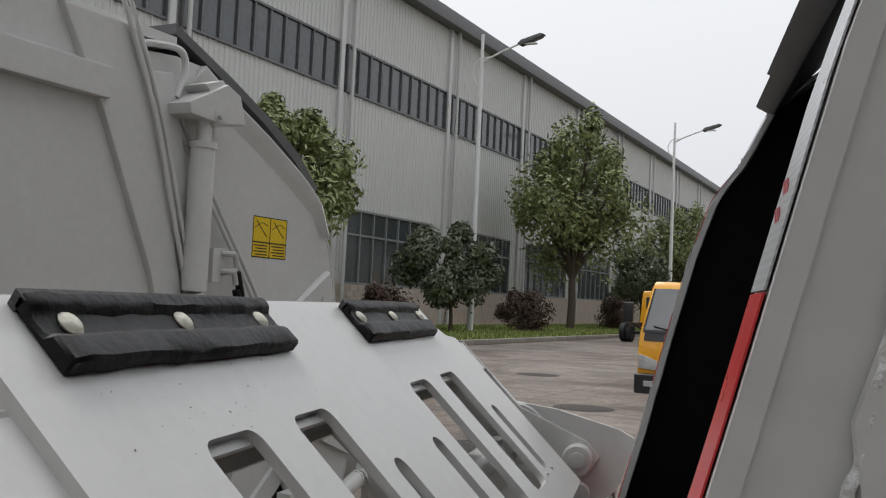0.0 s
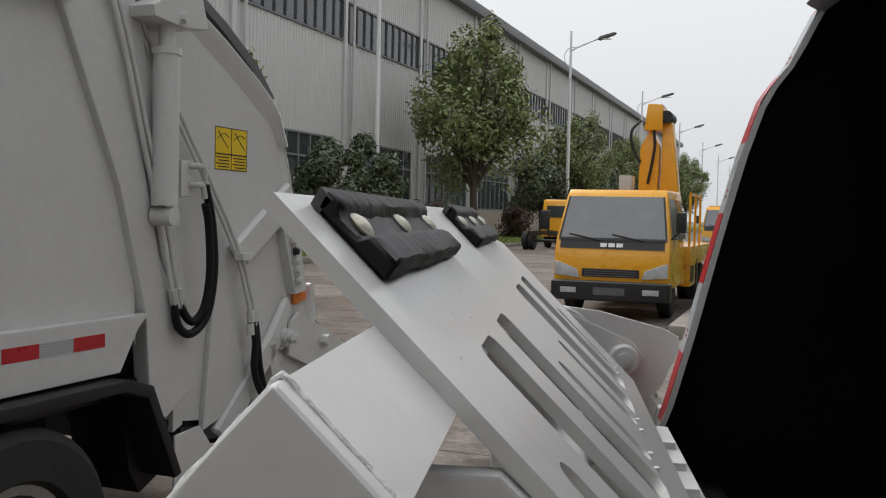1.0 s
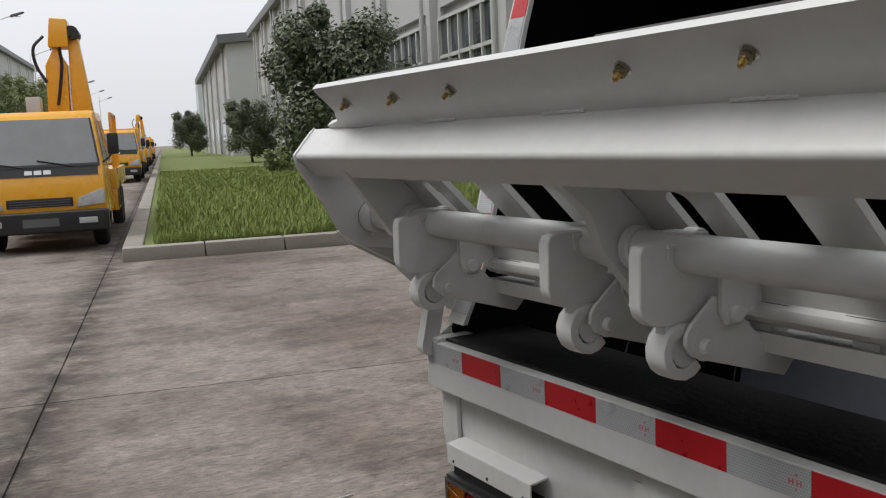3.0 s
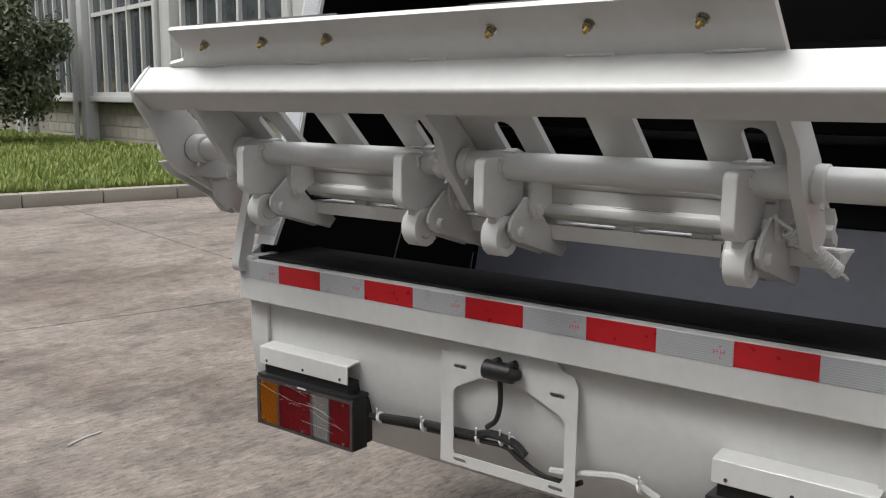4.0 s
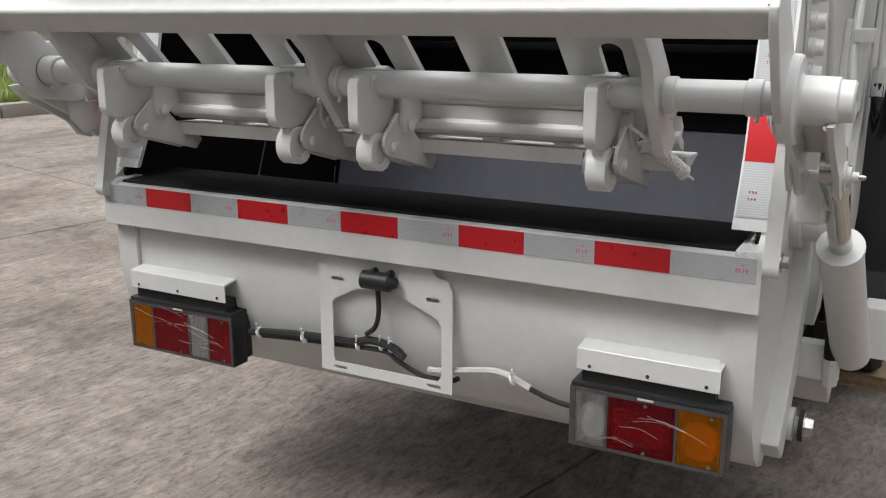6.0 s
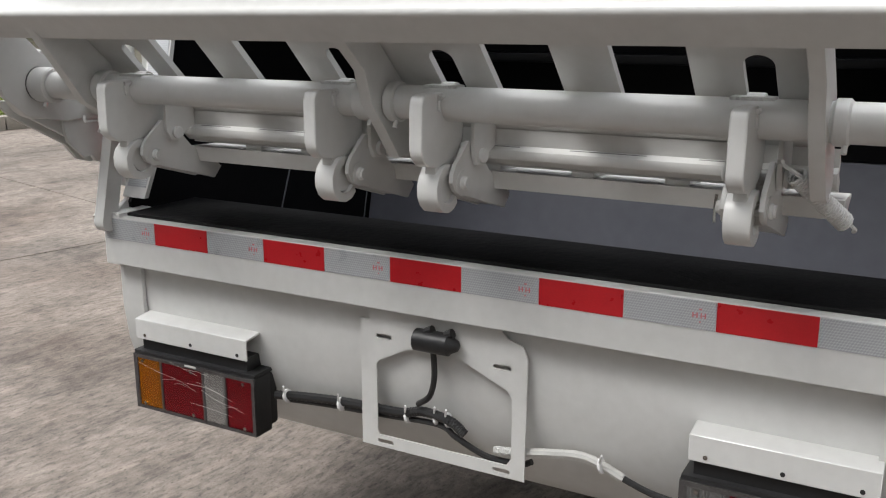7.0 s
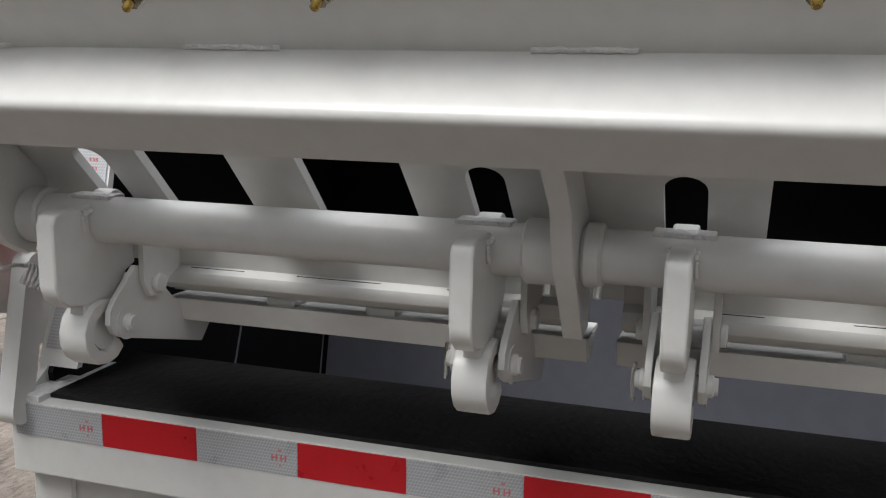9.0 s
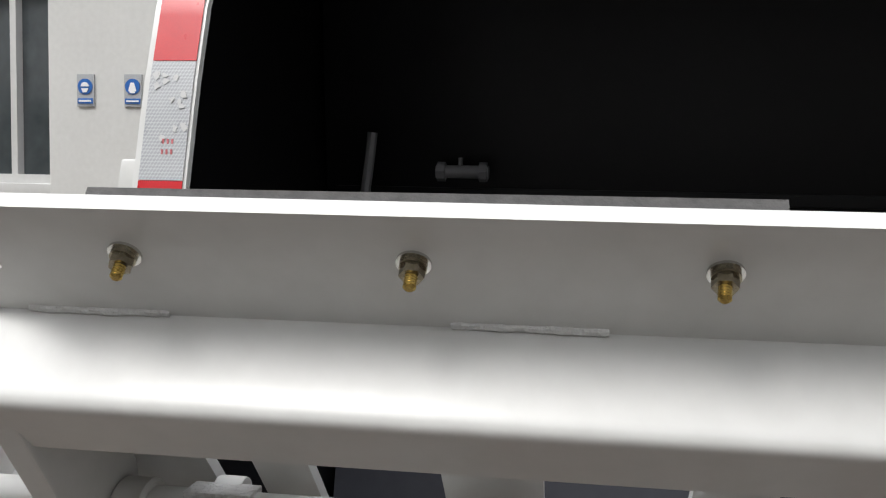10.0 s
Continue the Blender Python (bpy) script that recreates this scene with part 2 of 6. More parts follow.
def concrete():
    """Worn pale concrete: broad damp stains, streaks, fine grit."""
    m = mat("worn_concrete", (0.158, 0.129, 0.109), (0.305, 0.265, 0.230), 0.85, scale=1.1, fine=9, mix=0.42, bump=0.45, bump_scale=70, vary=0.05)
    n, l = m.node_tree.nodes, m.node_tree.links
    b = n["Principled BSDF"]
    co = [k for k in n if k.type == "TEX_COORD"][0]
    geo = n.new("ShaderNodeNewGeometry")
    for k in [k for k in n if k.type == "TEX_NOISE"]:
        l.new(geo.outputs["Position"], k.inputs["Vector"])
    old = b.inputs["Base Color"].links[0].from_socket
    prev = old
    for sc, lo, hi, dark, st in ((0.45, 0.46, 0.64, 0.66, (1, 1.5, 1)), (2.6, 0.50, 0.64, 0.70, (1, 1.4, 1)), (13.0, 0.50, 0.66, 0.66, (1, 3.0, 1)), (44.0, 0.54, 0.68, 0.58, (1, 1.6, 1)), (130.0, 0.55, 0.70, 0.62, (1, 1, 1))):
        mp = n.new("ShaderNodeMapping")
        mp.inputs["Scale"].default_value = st
        mp.inputs["Rotation"].default_value = (0, 0, radians(14))
        l.new(geo.outputs["Position"], mp.inputs["Vector"])
        nz = n.new("ShaderNodeTexNoise")
        nz.inputs["Scale"].default_value, nz.inputs["Detail"].default_value, nz.inputs["Roughness"].default_value = sc, 6, 0.62
        l.new(mp.outputs["Vector"], nz.inputs["Vector"])
        mr = n.new("ShaderNodeMapRange")
        mr.interpolation_type = "SMOOTHSTEP"
        mr.inputs["From Min"].default_value, mr.inputs["From Max"].default_value = lo, hi
        mr.inputs["To Min"].default_value, mr.inputs["To Max"].default_value = 1.0, dark
        l.new(nz.outputs["Fac"], mr.inputs["Value"])
        mul = n.new("ShaderNodeMix")
        mul.data_type, mul.blend_type = "RGBA", "MULTIPLY"
        mul.inputs["Factor"].default_value = 1.0
        l.new(prev, mul.inputs["A"])
        l.new(mr.outputs["Result"], mul.inputs["B"])
        prev = mul.outputs["Result"]
    # broom strokes across the road
    mp, nz, mr, mul = n.new("ShaderNodeMapping"), n.new("ShaderNodeTexNoise"), n.new("ShaderNodeMapRange"), n.new("ShaderNodeMix")
    mp.vector_type = "TEXTURE"
    mp.inputs["Rotation"].default_value, mp.inputs["Scale"].default_value = (0, 0, radians(-14)), (2.4, 1.0, 1.0)
    l.new(geo.outputs["Position"], mp.inputs["Vector"])
    nz.inputs["Scale"].default_value, nz.inputs["Detail"].default_value = 46, 6
    l.new(mp.outputs["Vector"], nz.inputs["Vector"])
    mr.inputs["From Min"].default_value, mr.inputs["From Max"].default_value = 0.36, 0.64
    mr.inputs["To Min"].default_value, mr.inputs["To Max"].default_value = 0.82, 1.18
    l.new(nz.outputs["Fac"], mr.inputs["Value"])
    mul.data_type, mul.blend_type = "RGBA", "MULTIPLY"
    mul.inputs["Factor"].default_value = 1.0
    l.new(prev, mul.inputs["A"])
    l.new(mr.outputs["Result"], mul.inputs["B"])
    prev = mul.outputs["Result"]
    # broad brown damp stains and pale tyre scuffs
    for sc, rot, stretch, lo, hi, tint in ((0.33, 30, (1, 0.6, 1), 0.45, 0.60, (0.64, 0.585, 0.555)), (1.3, -35, (1, 5.0, 1), 0.56, 0.70, (1.22, 1.21, 1.20)), (0.9, 50, (1, 4.0, 1), 0.58, 0.70, (0.80, 0.77, 0.75))):
        mp, nz, mr, mul = n.new("ShaderNodeMapping"), n.new("ShaderNodeTexNoise"), n.new("ShaderNodeMapRange"), n.new("ShaderNodeMix")
        mp.inputs["Scale"].default_value, mp.inputs["Rotation"].default_value = stretch, (0, 0, radians(rot))
        l.new(geo.outputs["Position"], mp.inputs["Vector"])
        nz.inputs["Scale"].default_value, nz.inputs["Detail"].default_value, nz.inputs["Distortion"].default_value = sc, 7, 0.7
        l.new(mp.outputs["Vector"], nz.inputs["Vector"])
        mr.interpolation_type = "SMOOTHSTEP"
        mr.inputs["From Min"].default_value, mr.inputs["From Max"].default_value = lo, hi
        l.new(nz.outputs["Fac"], mr.inputs["Value"])
        mul.data_type, mul.blend_type = "RGBA", "MULTIPLY"
        mul.inputs["B"].default_value = (*tint, 1)
        l.new(mr.outputs["Result"], mul.inputs["Factor"])
        l.new(prev, mul.inputs["A"])
        prev = mul.outputs["Result"]
    # black dirt that has spread from the long joint
    turn, split, edge, blot, dirt = n.new("ShaderNodeMapping"), n.new("ShaderNodeSeparateXYZ"), n.new("ShaderNodeMapRange"), n.new("ShaderNodeTexNoise"), n.new("ShaderNodeMath")
    turn.inputs["Rotation"].default_value = (0, 0, radians(14))
    l.new(geo.outputs["Position"], turn.inputs["Vector"])
    l.new(turn.outputs["Vector"], split.inputs[0])
    off, ab = n.new("ShaderNodeMath"), n.new("ShaderNodeMath")
    off.operation, ab.operation = "ADD", "ABSOLUTE"
    off.inputs[1].default_value = 1.5
    l.new(split.outputs["X"], off.inputs[0])
    l.new(off.outputs[0], ab.inputs[0])
    blot.inputs["Scale"].default_value, blot.inputs["Detail"].default_value, blot.inputs["Roughness"].default_value = 3.2, 8, 0.68
    l.new(geo.outputs["Position"], blot.inputs["Vector"])
    edge.inputs["From Min"].default_value, edge.inputs["From Max"].default_value = 0.38, 0.0
    l.new(ab.outputs[0], edge.inputs["Value"])
    dirt.operation = "MULTIPLY"
    l.new(edge.outputs["Result"], dirt.inputs[0])
    spots = n.new("ShaderNodeMapRange")
    spots.inputs["From Min"].default_value, spots.inputs["From Max"].default_value = 0.34, 0.54
    l.new(blot.outputs["Fac"], spots.inputs["Value"])
    l.new(spots.outputs["Result"], dirt.inputs[1])
    mul = n.new("ShaderNodeMix")
    mul.data_type, mul.blend_type = "RGBA", "MULTIPLY"
    mul.inputs["B"].default_value = (0.20, 0.18, 0.17, 1)
    l.new(dirt.outputs[0], mul.inputs["Factor"])
    l.new(prev, mul.inputs["A"])
    prev = mul.outputs["Result"]
    l.new(prev, b.inputs["Base Color"])
    return m


CONCRETE = concrete()


# ---- mesh helpers ----
STRETCH = [1.0]


def part(name, bm, material, parent=None, label="", smooth=35):
    """Links a bmesh as one mesh object under a thing or part."""
    if STRETCH[0] != 1.0:
        bmesh.ops.scale(bm, vec=(1, 1, STRETCH[0]), verts=bm.verts)
    me = bpy.data.meshes.new(name)
    bmesh.ops.recalc_face_normals(bm, faces=bm.faces)
    bm.to_mesh(me)
    bm.free()
    me.materials.append(material)
    me.polygons.foreach_set("use_smooth", [True] * len(me.polygons))
    me.set_sharp_from_angle(angle=radians(smooth))
    ob = new(name, me)
    ob.parent = parent
    if material is PAINT and len(me.polygons) > 6:
        # flat faces stay flat between their rounded edges
        even = ob.modifiers.new("even_normals", "WEIGHTED_NORMAL")
        even.keep_sharp, even.weight = True, 80
    if label:
        ob["label"] = label
    return ob


def again(ob, parent=None, m=None):
    """Another part on the same mesh."""
    o = new(ob.name.split(".")[0], ob.data)
    o.parent = parent if parent else ob.parent
    if m:
        o.matrix_basis = m
    if "label" in ob:
        o["label"] = ob["label"]
    return o


def thing(name, label, category, group="", m=None, kind=""):
    ob = new(name)
    ob.empty_display_size = 0.1
    if m:
        ob.matrix_basis = m
    return tagged(ob, label, category, group, kind)



def put3(axis, p, q, w):
    return {"y": (p, w, q), "x": (w, p, q), "z": (p, q, w)}[axis]


def prism(bm, pts, axis, a, b):
    """An extruded outline. axis y: (x, z) points; x: (y, z); z: (x, y)."""
    lo = [bm.verts.new(put3(axis, p, q, a)) for p, q in pts]
    hi = [bm.verts.new(put3(axis, p, q, b)) for p, q in pts]
    bm.faces.new(lo)
    bm.faces.new(hi[::-1])
    k = len(pts)
    for i in range(k):
        bm.faces.new((lo[i], lo[(i + 1) % k], hi[(i + 1) % k], hi[i]))
    return bm


def box(bm, x0, x1, y0, y1, z0, z1):
    return prism(bm, [(x0, z0), (x1, z0), (x1, z1), (x0, z1)], "y", y0, y1)


def soft(bm, r=0.004, seg=2, angle=40):
    """Rounds the sharp edges."""
    bmesh.ops.recalc_face_normals(bm, faces=bm.faces)
    ed = [e for e in bm.edges if len(e.link_faces) == 2 and e.calc_face_angle(0) > radians(angle)]
    bmesh.ops.bevel(bm, geom=ed, offset=r, segments=seg, affect="EDGES", profile=0.6, clamp_overlap=True)
    return bm


def ring(c, t, r, n, up=None):
    t = Vector(t).normalized()
    a = t.orthogonal().normalized() if up is None else (Vector(up) - t * t.dot(Vector(up))).normalized()
    b = t.cross(a)
    return [Vector(c) + r * (math.cos(2 * math.pi * i / n) * a + math.sin(2 * math.pi * i / n) * b) for i in range(n)]


def rod(bm, p0, p1, r, n=20, r2=None):
    t = Vector(p1) - Vector(p0)
    lo = [bm.verts.new(v) for v in ring(p0, t, r, n)]
    hi = [bm.verts.new(v) for v in ring(p1, t, r if r2 is None else r2, n)]
    bm.faces.new(lo[::-1])
    bm.faces.new(hi)
    for i in range(n):
        bm.faces.new((lo[i], lo[(i + 1) % n], hi[(i + 1) % n], hi[i]))
    return bm


def turned(bm, p0, axis, prof, n=24):
    """A lathe: (distance along axis, radius) pairs from p0."""
    t = Vector(axis).normalized()
    up = t.orthogonal()
    rs = [[bm.verts.new(v) for v in ring(Vector(p0) + t * d, t, max(r, 1e-4), n, up)] for d, r in prof]
    for lo, hi in zip(rs, rs[1:]):
        for i in range(n):
            bm.faces.new((lo[i], lo[(i + 1) % n], hi[(i + 1) % n], hi[i]))
    bm.faces.new(rs[0][::-1])
    bm.faces.new(rs[-1])
    return bm


def spline(pts, k=8):
    p = [Vector(v) for v in pts]
    p = [p[0] * 2 - p[1]] + p + [p[-1] * 2 - p[-2]]
    out = []
    for a, b, c, d in zip(p, p[1:], p[2:], p[3:]):
        for i in range(k):
            t = i / k
            out.append(0.5 * (2 * b + (c - a) * t + (2 * a - 5 * b + 4 * c - d) * t * t + (3 * b - a - 3 * c + d) * t**3))
    return out + [p[-2]]


def hose(bm, pts, r, n=10, k=8, ribs=0.0):
    """A tube along a smooth line; ribs: depth of its rings."""
    line = spline(pts, k) if k > 1 else [Vector(v) for v in pts]
    up = (line[1] - line[0]).orthogonal()
    rings = []
    for i, p in enumerate(line):
        t = line[min(i + 1, len(line) - 1)] - line[max(i - 1, 0)]
        up = (up - t.normalized() * up.dot(t.normalized())).normalized()
        rings.append([bm.verts.new(v) for v in ring(p, t, r + (ribs if i % 2 else 0), n, up)])
    for lo, hi in zip(rings, rings[1:]):
        for i in range(n):
            bm.faces.new((lo[i], lo[(i + 1) % n], hi[(i + 1) % n], hi[i]))
    bm.faces.new(rings[0][::-1])
    bm.faces.new(rings[-1])
    return bm


def sheet(bm, outline, holes, thick, m):
    """A flat plate with holes, in its own x and y, laid by the matrix m; its thickness goes up its z."""
    edges = []
    for loop in [outline, *holes]:
        vs = [bm.verts.new((x, y, 0)) for x, y in loop]
        edges += [bm.edges.new((vs[i], vs[(i + 1) % len(vs)])) for i in range(len(vs))]
    fill = bmesh.ops.triangle_fill(bm, use_beauty=True, use_dissolve=False, edges=edges, normal=(0, 0, 1))
    faces = [g for g in fill["geom"] if isinstance(g, bmesh.types.BMFace)]
    ext = bmesh.ops.extrude_face_region(bm, geom=faces)
    top = [g for g in ext["geom"] if isinstance(g, bmesh.types.BMVert)]
    bmesh.ops.translate(bm, verts=top, vec=(0, 0, thick))
    bmesh.ops.transform(bm, matrix=m, verts=bm.verts)
    return bm


def slot(x0, x1, y0, y1, r=None, n=5, ends="both"):
    """A rounded opening."""
    r = min(x1 - x0, y1 - y0) / 2 - 1e-4 if r is None else r
    pts = []
    for cx, cy, a in ((x1 - r, y1 - r, 0), (x0 + r, y1 - r, 90), (x0 + r, y0 + r, 180), (x1 - r, y0 + r, 270)):
        pts += [(cx + r * math.cos(radians(a + 90 * i / n)), cy + r * math.sin(radians(a + 90 * i / n))) for i in range(n + 1)]
    return pts


def bolt(parent, p, axis, r=0.009, h=0.008, material=None, name="bolt", washer=True):
    bm = bmesh.new()
    a = Vector(axis).normalized()
    if washer:
        rod(bm, p, Vector(p) + a * 0.002, r * 1.5, 16)
    rod(bm, Vector(p) + a * 0.002, Vector(p) + a * (0.002 + h), r, 6)
    return part(name, bm, material or PAINT, parent)


# ---- the place: road frame ----
ROAD = radians(14)
DV, EV = Vector((math.sin(ROAD), math.cos(ROAD), 0)), Vector((math.cos(ROAD), -math.sin(ROAD), 0))


def at(r, s, z=0.0, turn=0.0):
    """A pose on the road: r to its right, s along it; local y runs along the road."""
    p = EV * r + DV * s
    return pose(p.x, p.y, z, 0, 0, turn - 14)


def flat(name, r0, r1, s0, s1, z0, z1, material, parent=None, label="", kind=""):
    """A slab with its sides along the road."""
    bm = bmesh.new()
    box(bm, -(r1 - r0) / 2, (r1 - r0) / 2, -(s1 - s0) / 2, (s1 - s0) / 2, 0, z1 - z0)
    ob = part(name, bm, material, parent)
    ob.matrix_basis = at((r0 + r1) / 2, (s0 + s1) / 2, z0)
    return tagged(ob, label, "", "", kind)


# ---- ground ----
bm = bmesh.new()
vs = [bm.verts.new(v) for v in ((-2500, -2500, -0.012), (2500, -2500, -0.012), (2500, 2500, -0.012), (-2500, 2500, -0.012))]
bm.faces.new(vs)
GROUND = tagged(part("ground", bm, CONCRETE), "worn pale concrete yard with dark damp stains", "ground", "", "structure")
flat("lawn", -60, -13.75, -40, 400, -0.01, 0.13, SOIL, None, "grass strip beside the long factory hall", "structure")
flat("lawn", -1.1, 60, 11.1, 400, -0.01, 0.13, SOIL, None, "wide lawn with tufted grass behind a concrete kerb", "structure")


# ---- refuse truck ----
YC, HW = 0.03, 0.832
REAR = [(0.0, 0.90), (0.06, 0.935), (0.118, 1.05), (0.166, 1.225), (0.213, 1.416), (0.258, 1.586), (0.30, 1.71), (0.352, 1.777), (0.41, 1.895), (0.50, 1.965), (0.62, 2.035), (0.84, 2.145), (1.07, 2.245), (1.28, 2.355)]
SKIN = [(0.045, 0.82), (0.045, 0.70), (0.055, 0.62), (0.08, 0.54), (0.125, 0.475), (0.18, 0.432), (0.236, 0.41)]


def along(line, d):
    """The point d metres along a line of (x, z) points."""
    for (x0, z0), (x1, z1) in zip(line, line[1:]):
        k = math.hypot(x1 - x0, z1 - z0)
        if d <= k:
            return x0 + (x1 - x0) * d / k, z0 + (z1 - z0) * d / k
        d -= k
    return line[-1]


def ribbon(bm, line, a, b, y0, y1, thick, lift=0.0, steps=4):
    """A bent strip on a line, from a to b metres along it."""
    pts = [along(line, a + (b - a) * i / steps) for i in range(steps + 1)]
    return prism(bm, [(x - lift, z) for x, z in pts] + [(x - lift + thick, z) for x, z in reversed(pts)], "y", y0, y1)


def tape_piece(parent, bm, red, name="reflective_tape"):
    return part(name, bm, RED if red else SILVER, parent, "red reflective tape" if red else "silver honeycomb reflective tape")


def tail_lamp(truck, y0, y1, order, streaks):
    """A three-colour lamp under its white cover box; order: (colour, share) from y0 to y1; streaks in its wrapping film."""
    z0, z1 = 0.474, 0.603
    shell = Matrix(((0, 0, 1, 0.0), (1, 0, 0, 0), (0, 1, 0, 0), (0, 0, 0, 1)))
    cut = [(y0 + 0.009, z0 + 0.009), (y1 - 0.009, z0 + 0.009), (y1 - 0.009, z1 - 0.009), (y0 + 0.009, z1 - 0.009)]
    lamp = part("tail_lamp", soft(sheet(bmesh.new(), [(y0, z0), (y1, z0), (y1, z1), (y0, z1)], [cut], 0.05, shell), 0.003), PLASTIC, truck, "black tail lamp housing with streaked lenses in clear film")
    part("housing_back", soft(box(bmesh.new(), 0.050, 0.078, y0 + 0.004, y1 - 0.004, z0 + 0.006, z1 - 0.004), 0.008, 3), PLASTIC, lamp)
    part("housing_top", soft(box(bmesh.new(), 0.0, 0.075, y0 + 0.002, y1 - 0.002, 0.602, 0.611), 0.003), PLASTIC, lamp)
    rim = [(y0 + 0.001, z0 + 0.001), (y1 - 0.001, z0 + 0.001), (y1 - 0.001, z1 - 0.001), (y0 + 0.001, z1 - 0.001)]
    part("lens_rim", sheet(bmesh.new(), rim, [cut], 0.003, Matrix(((0, 0, 1, -0.0032), (1, 0, 0, 0), (0, 1, 0, 0), (0, 0, 0, 1)))), SMOKY, lamp, "smoky clear plastic lens rim")
    y, w = y0 + 0.009, y1 - y0 - 0.018
    for m, share in order:
        ya, yb = y + 0.001, y + w * share - 0.005
        n = int((yb - ya) / 0.0062)
        ridge = [(-0.0020 - 0.0032 * (k % 2), ya + (yb - ya) * k / (2 * n)) for k in range(2 * n + 1)]
        lens = part("lens", prism(bmesh.new(), [(0.0, ya), *ridge, (0.0, yb)], "z", 0.483, 0.594), m, lamp, "ribbed " + m.name.replace("_", " "))
        part("divider", box(bmesh.new(), -0.0045, 0.030, yb + 0.0004, yb + 0.0055, 0.483, 0.594), SMOKY, lamp)
        # deep mirrored bowl round the bulb
        yc, zc, ry, rz = (ya + yb) / 2, 0.522, (yb - ya) * 0.47, 0.040
        bm = bmesh.new()
        rows = []
        for i in range(7):
            q = (i + 0.6) / 6.6
            rows.append([bm.verts.new((0.005 + 0.038 * (1 - q * q), yc + ry * q * math.cos(k * math.tau / 24), zc + rz * q * math.sin(k * math.tau / 24) + 0.012 * q * q)) for k in range(24)])
        for lo, hi in zip(rows, rows[1:]):
            for k in range(24):
                bm.faces.new((lo[k], lo[(k + 1) % 24], hi[(k + 1) % 24], hi[k]))
        part("reflector", bm, BOWL, lens, smooth=60)
        part("bulb", turned(bmesh.new(), (0.042, yc, zc), (-1, 0, 0), [(0, 0.007), (0.010, 0.009), (0.020, 0.008), (0.025, 0.003)], 12), BOWL, lens)
        if share > 0.4:
            bm = bmesh.new()
            for zc in (0.512, 0.556):
                for q0, q1, r0, r1 in ((-0.014, 0.014, -0.016, -0.011), (-0.014, 0.014, 0.011, 0.016), (-0.014, -0.009, -0.011, 0.011), (0.009, 0.014, -0.011, 0.011)):
                    box(bm, 0.0005, 0.002, yb - 0.024 + q0, yb - 0.024 + q1, zc + r0, zc + r1)
            part("reflex_panel", bm, RED, lens)
        y += w * share
    for yy in (y0 + 0.03, y1 - 0.03, (y0 + y1) / 2):
        for zz in (0.489, 0.588):
            rod(bm := bmesh.new(), (-0.0058, yy, zz), (0.0, yy, zz), 0.004, 8)
            part("screw", bm, STEEL, lamp)
    bm = box(bmesh.new(), -0.0065, -0.005, (y0 + y1) / 2 - 0.016, (y0 + y1) / 2 + 0.016, 0.599, 0.603)
    rnd = random.Random(int(y0 * 1000))
    part("label", box(bmesh.new(), 0.018, 0.044, (y0 + y1) / 2 - 0.028, (y0 + y1) / 2 + 0.006, 0.6112, 0.6124), WHITEP, lamp, "small white paper label")
    for _ in range(streaks):
        yy, zz = rnd.uniform(y0 + 0.02, y1 - 0.12), rnd.uniform(0.490, 0.589)
        dy = rnd.uniform(0.03, 0.12)
        hose(bm, [(-0.0055, yy, zz), (-0.0062, yy + dy / 2, zz + dy * rnd.uniform(0.0, 0.2)), (-0.0055, yy + dy, zz + dy * rnd.uniform(-0.05, 0.3))], rnd.uniform(0.00012, 0.00030), 5, 3)
    part("film_crease", bm, HOSEW, lamp, "shiny creases in the wrapping film")
    bm = soft(prism(bmesh.new(), [(0.0, 0.638), (0.0, 0.683), (0.055, 0.69), (0.055, 0.638), (0.05, 0.638), (0.05, 0.684), (0.005, 0.678), (0.005, 0.638)], "y", y0 + 0.02, y1 - 0.012), 0.0012, 1)
    cover = part("lamp_bracket", bm, PAINT, truck, "white folded lamp bracket with small holes")
    for yy in (y0 + 0.045, (y0 + y1) / 2, y1 - 0.04):
        rod(bm := bmesh.new(), (-0.0012, yy, 0.648), (0.002, yy, 0.648), 0.004, 10)
        part("screw_hole", bm, PLASTIC if yy != y1 - 0.04 else STEEL, cover)
    box(bm := bmesh.new(), 0.012, 0.06, y0 + 0.03, y1 - 0.02, 0.609, 0.640)
    part("rubber_pad", bm, PLASTIC, truck)
    return lamp


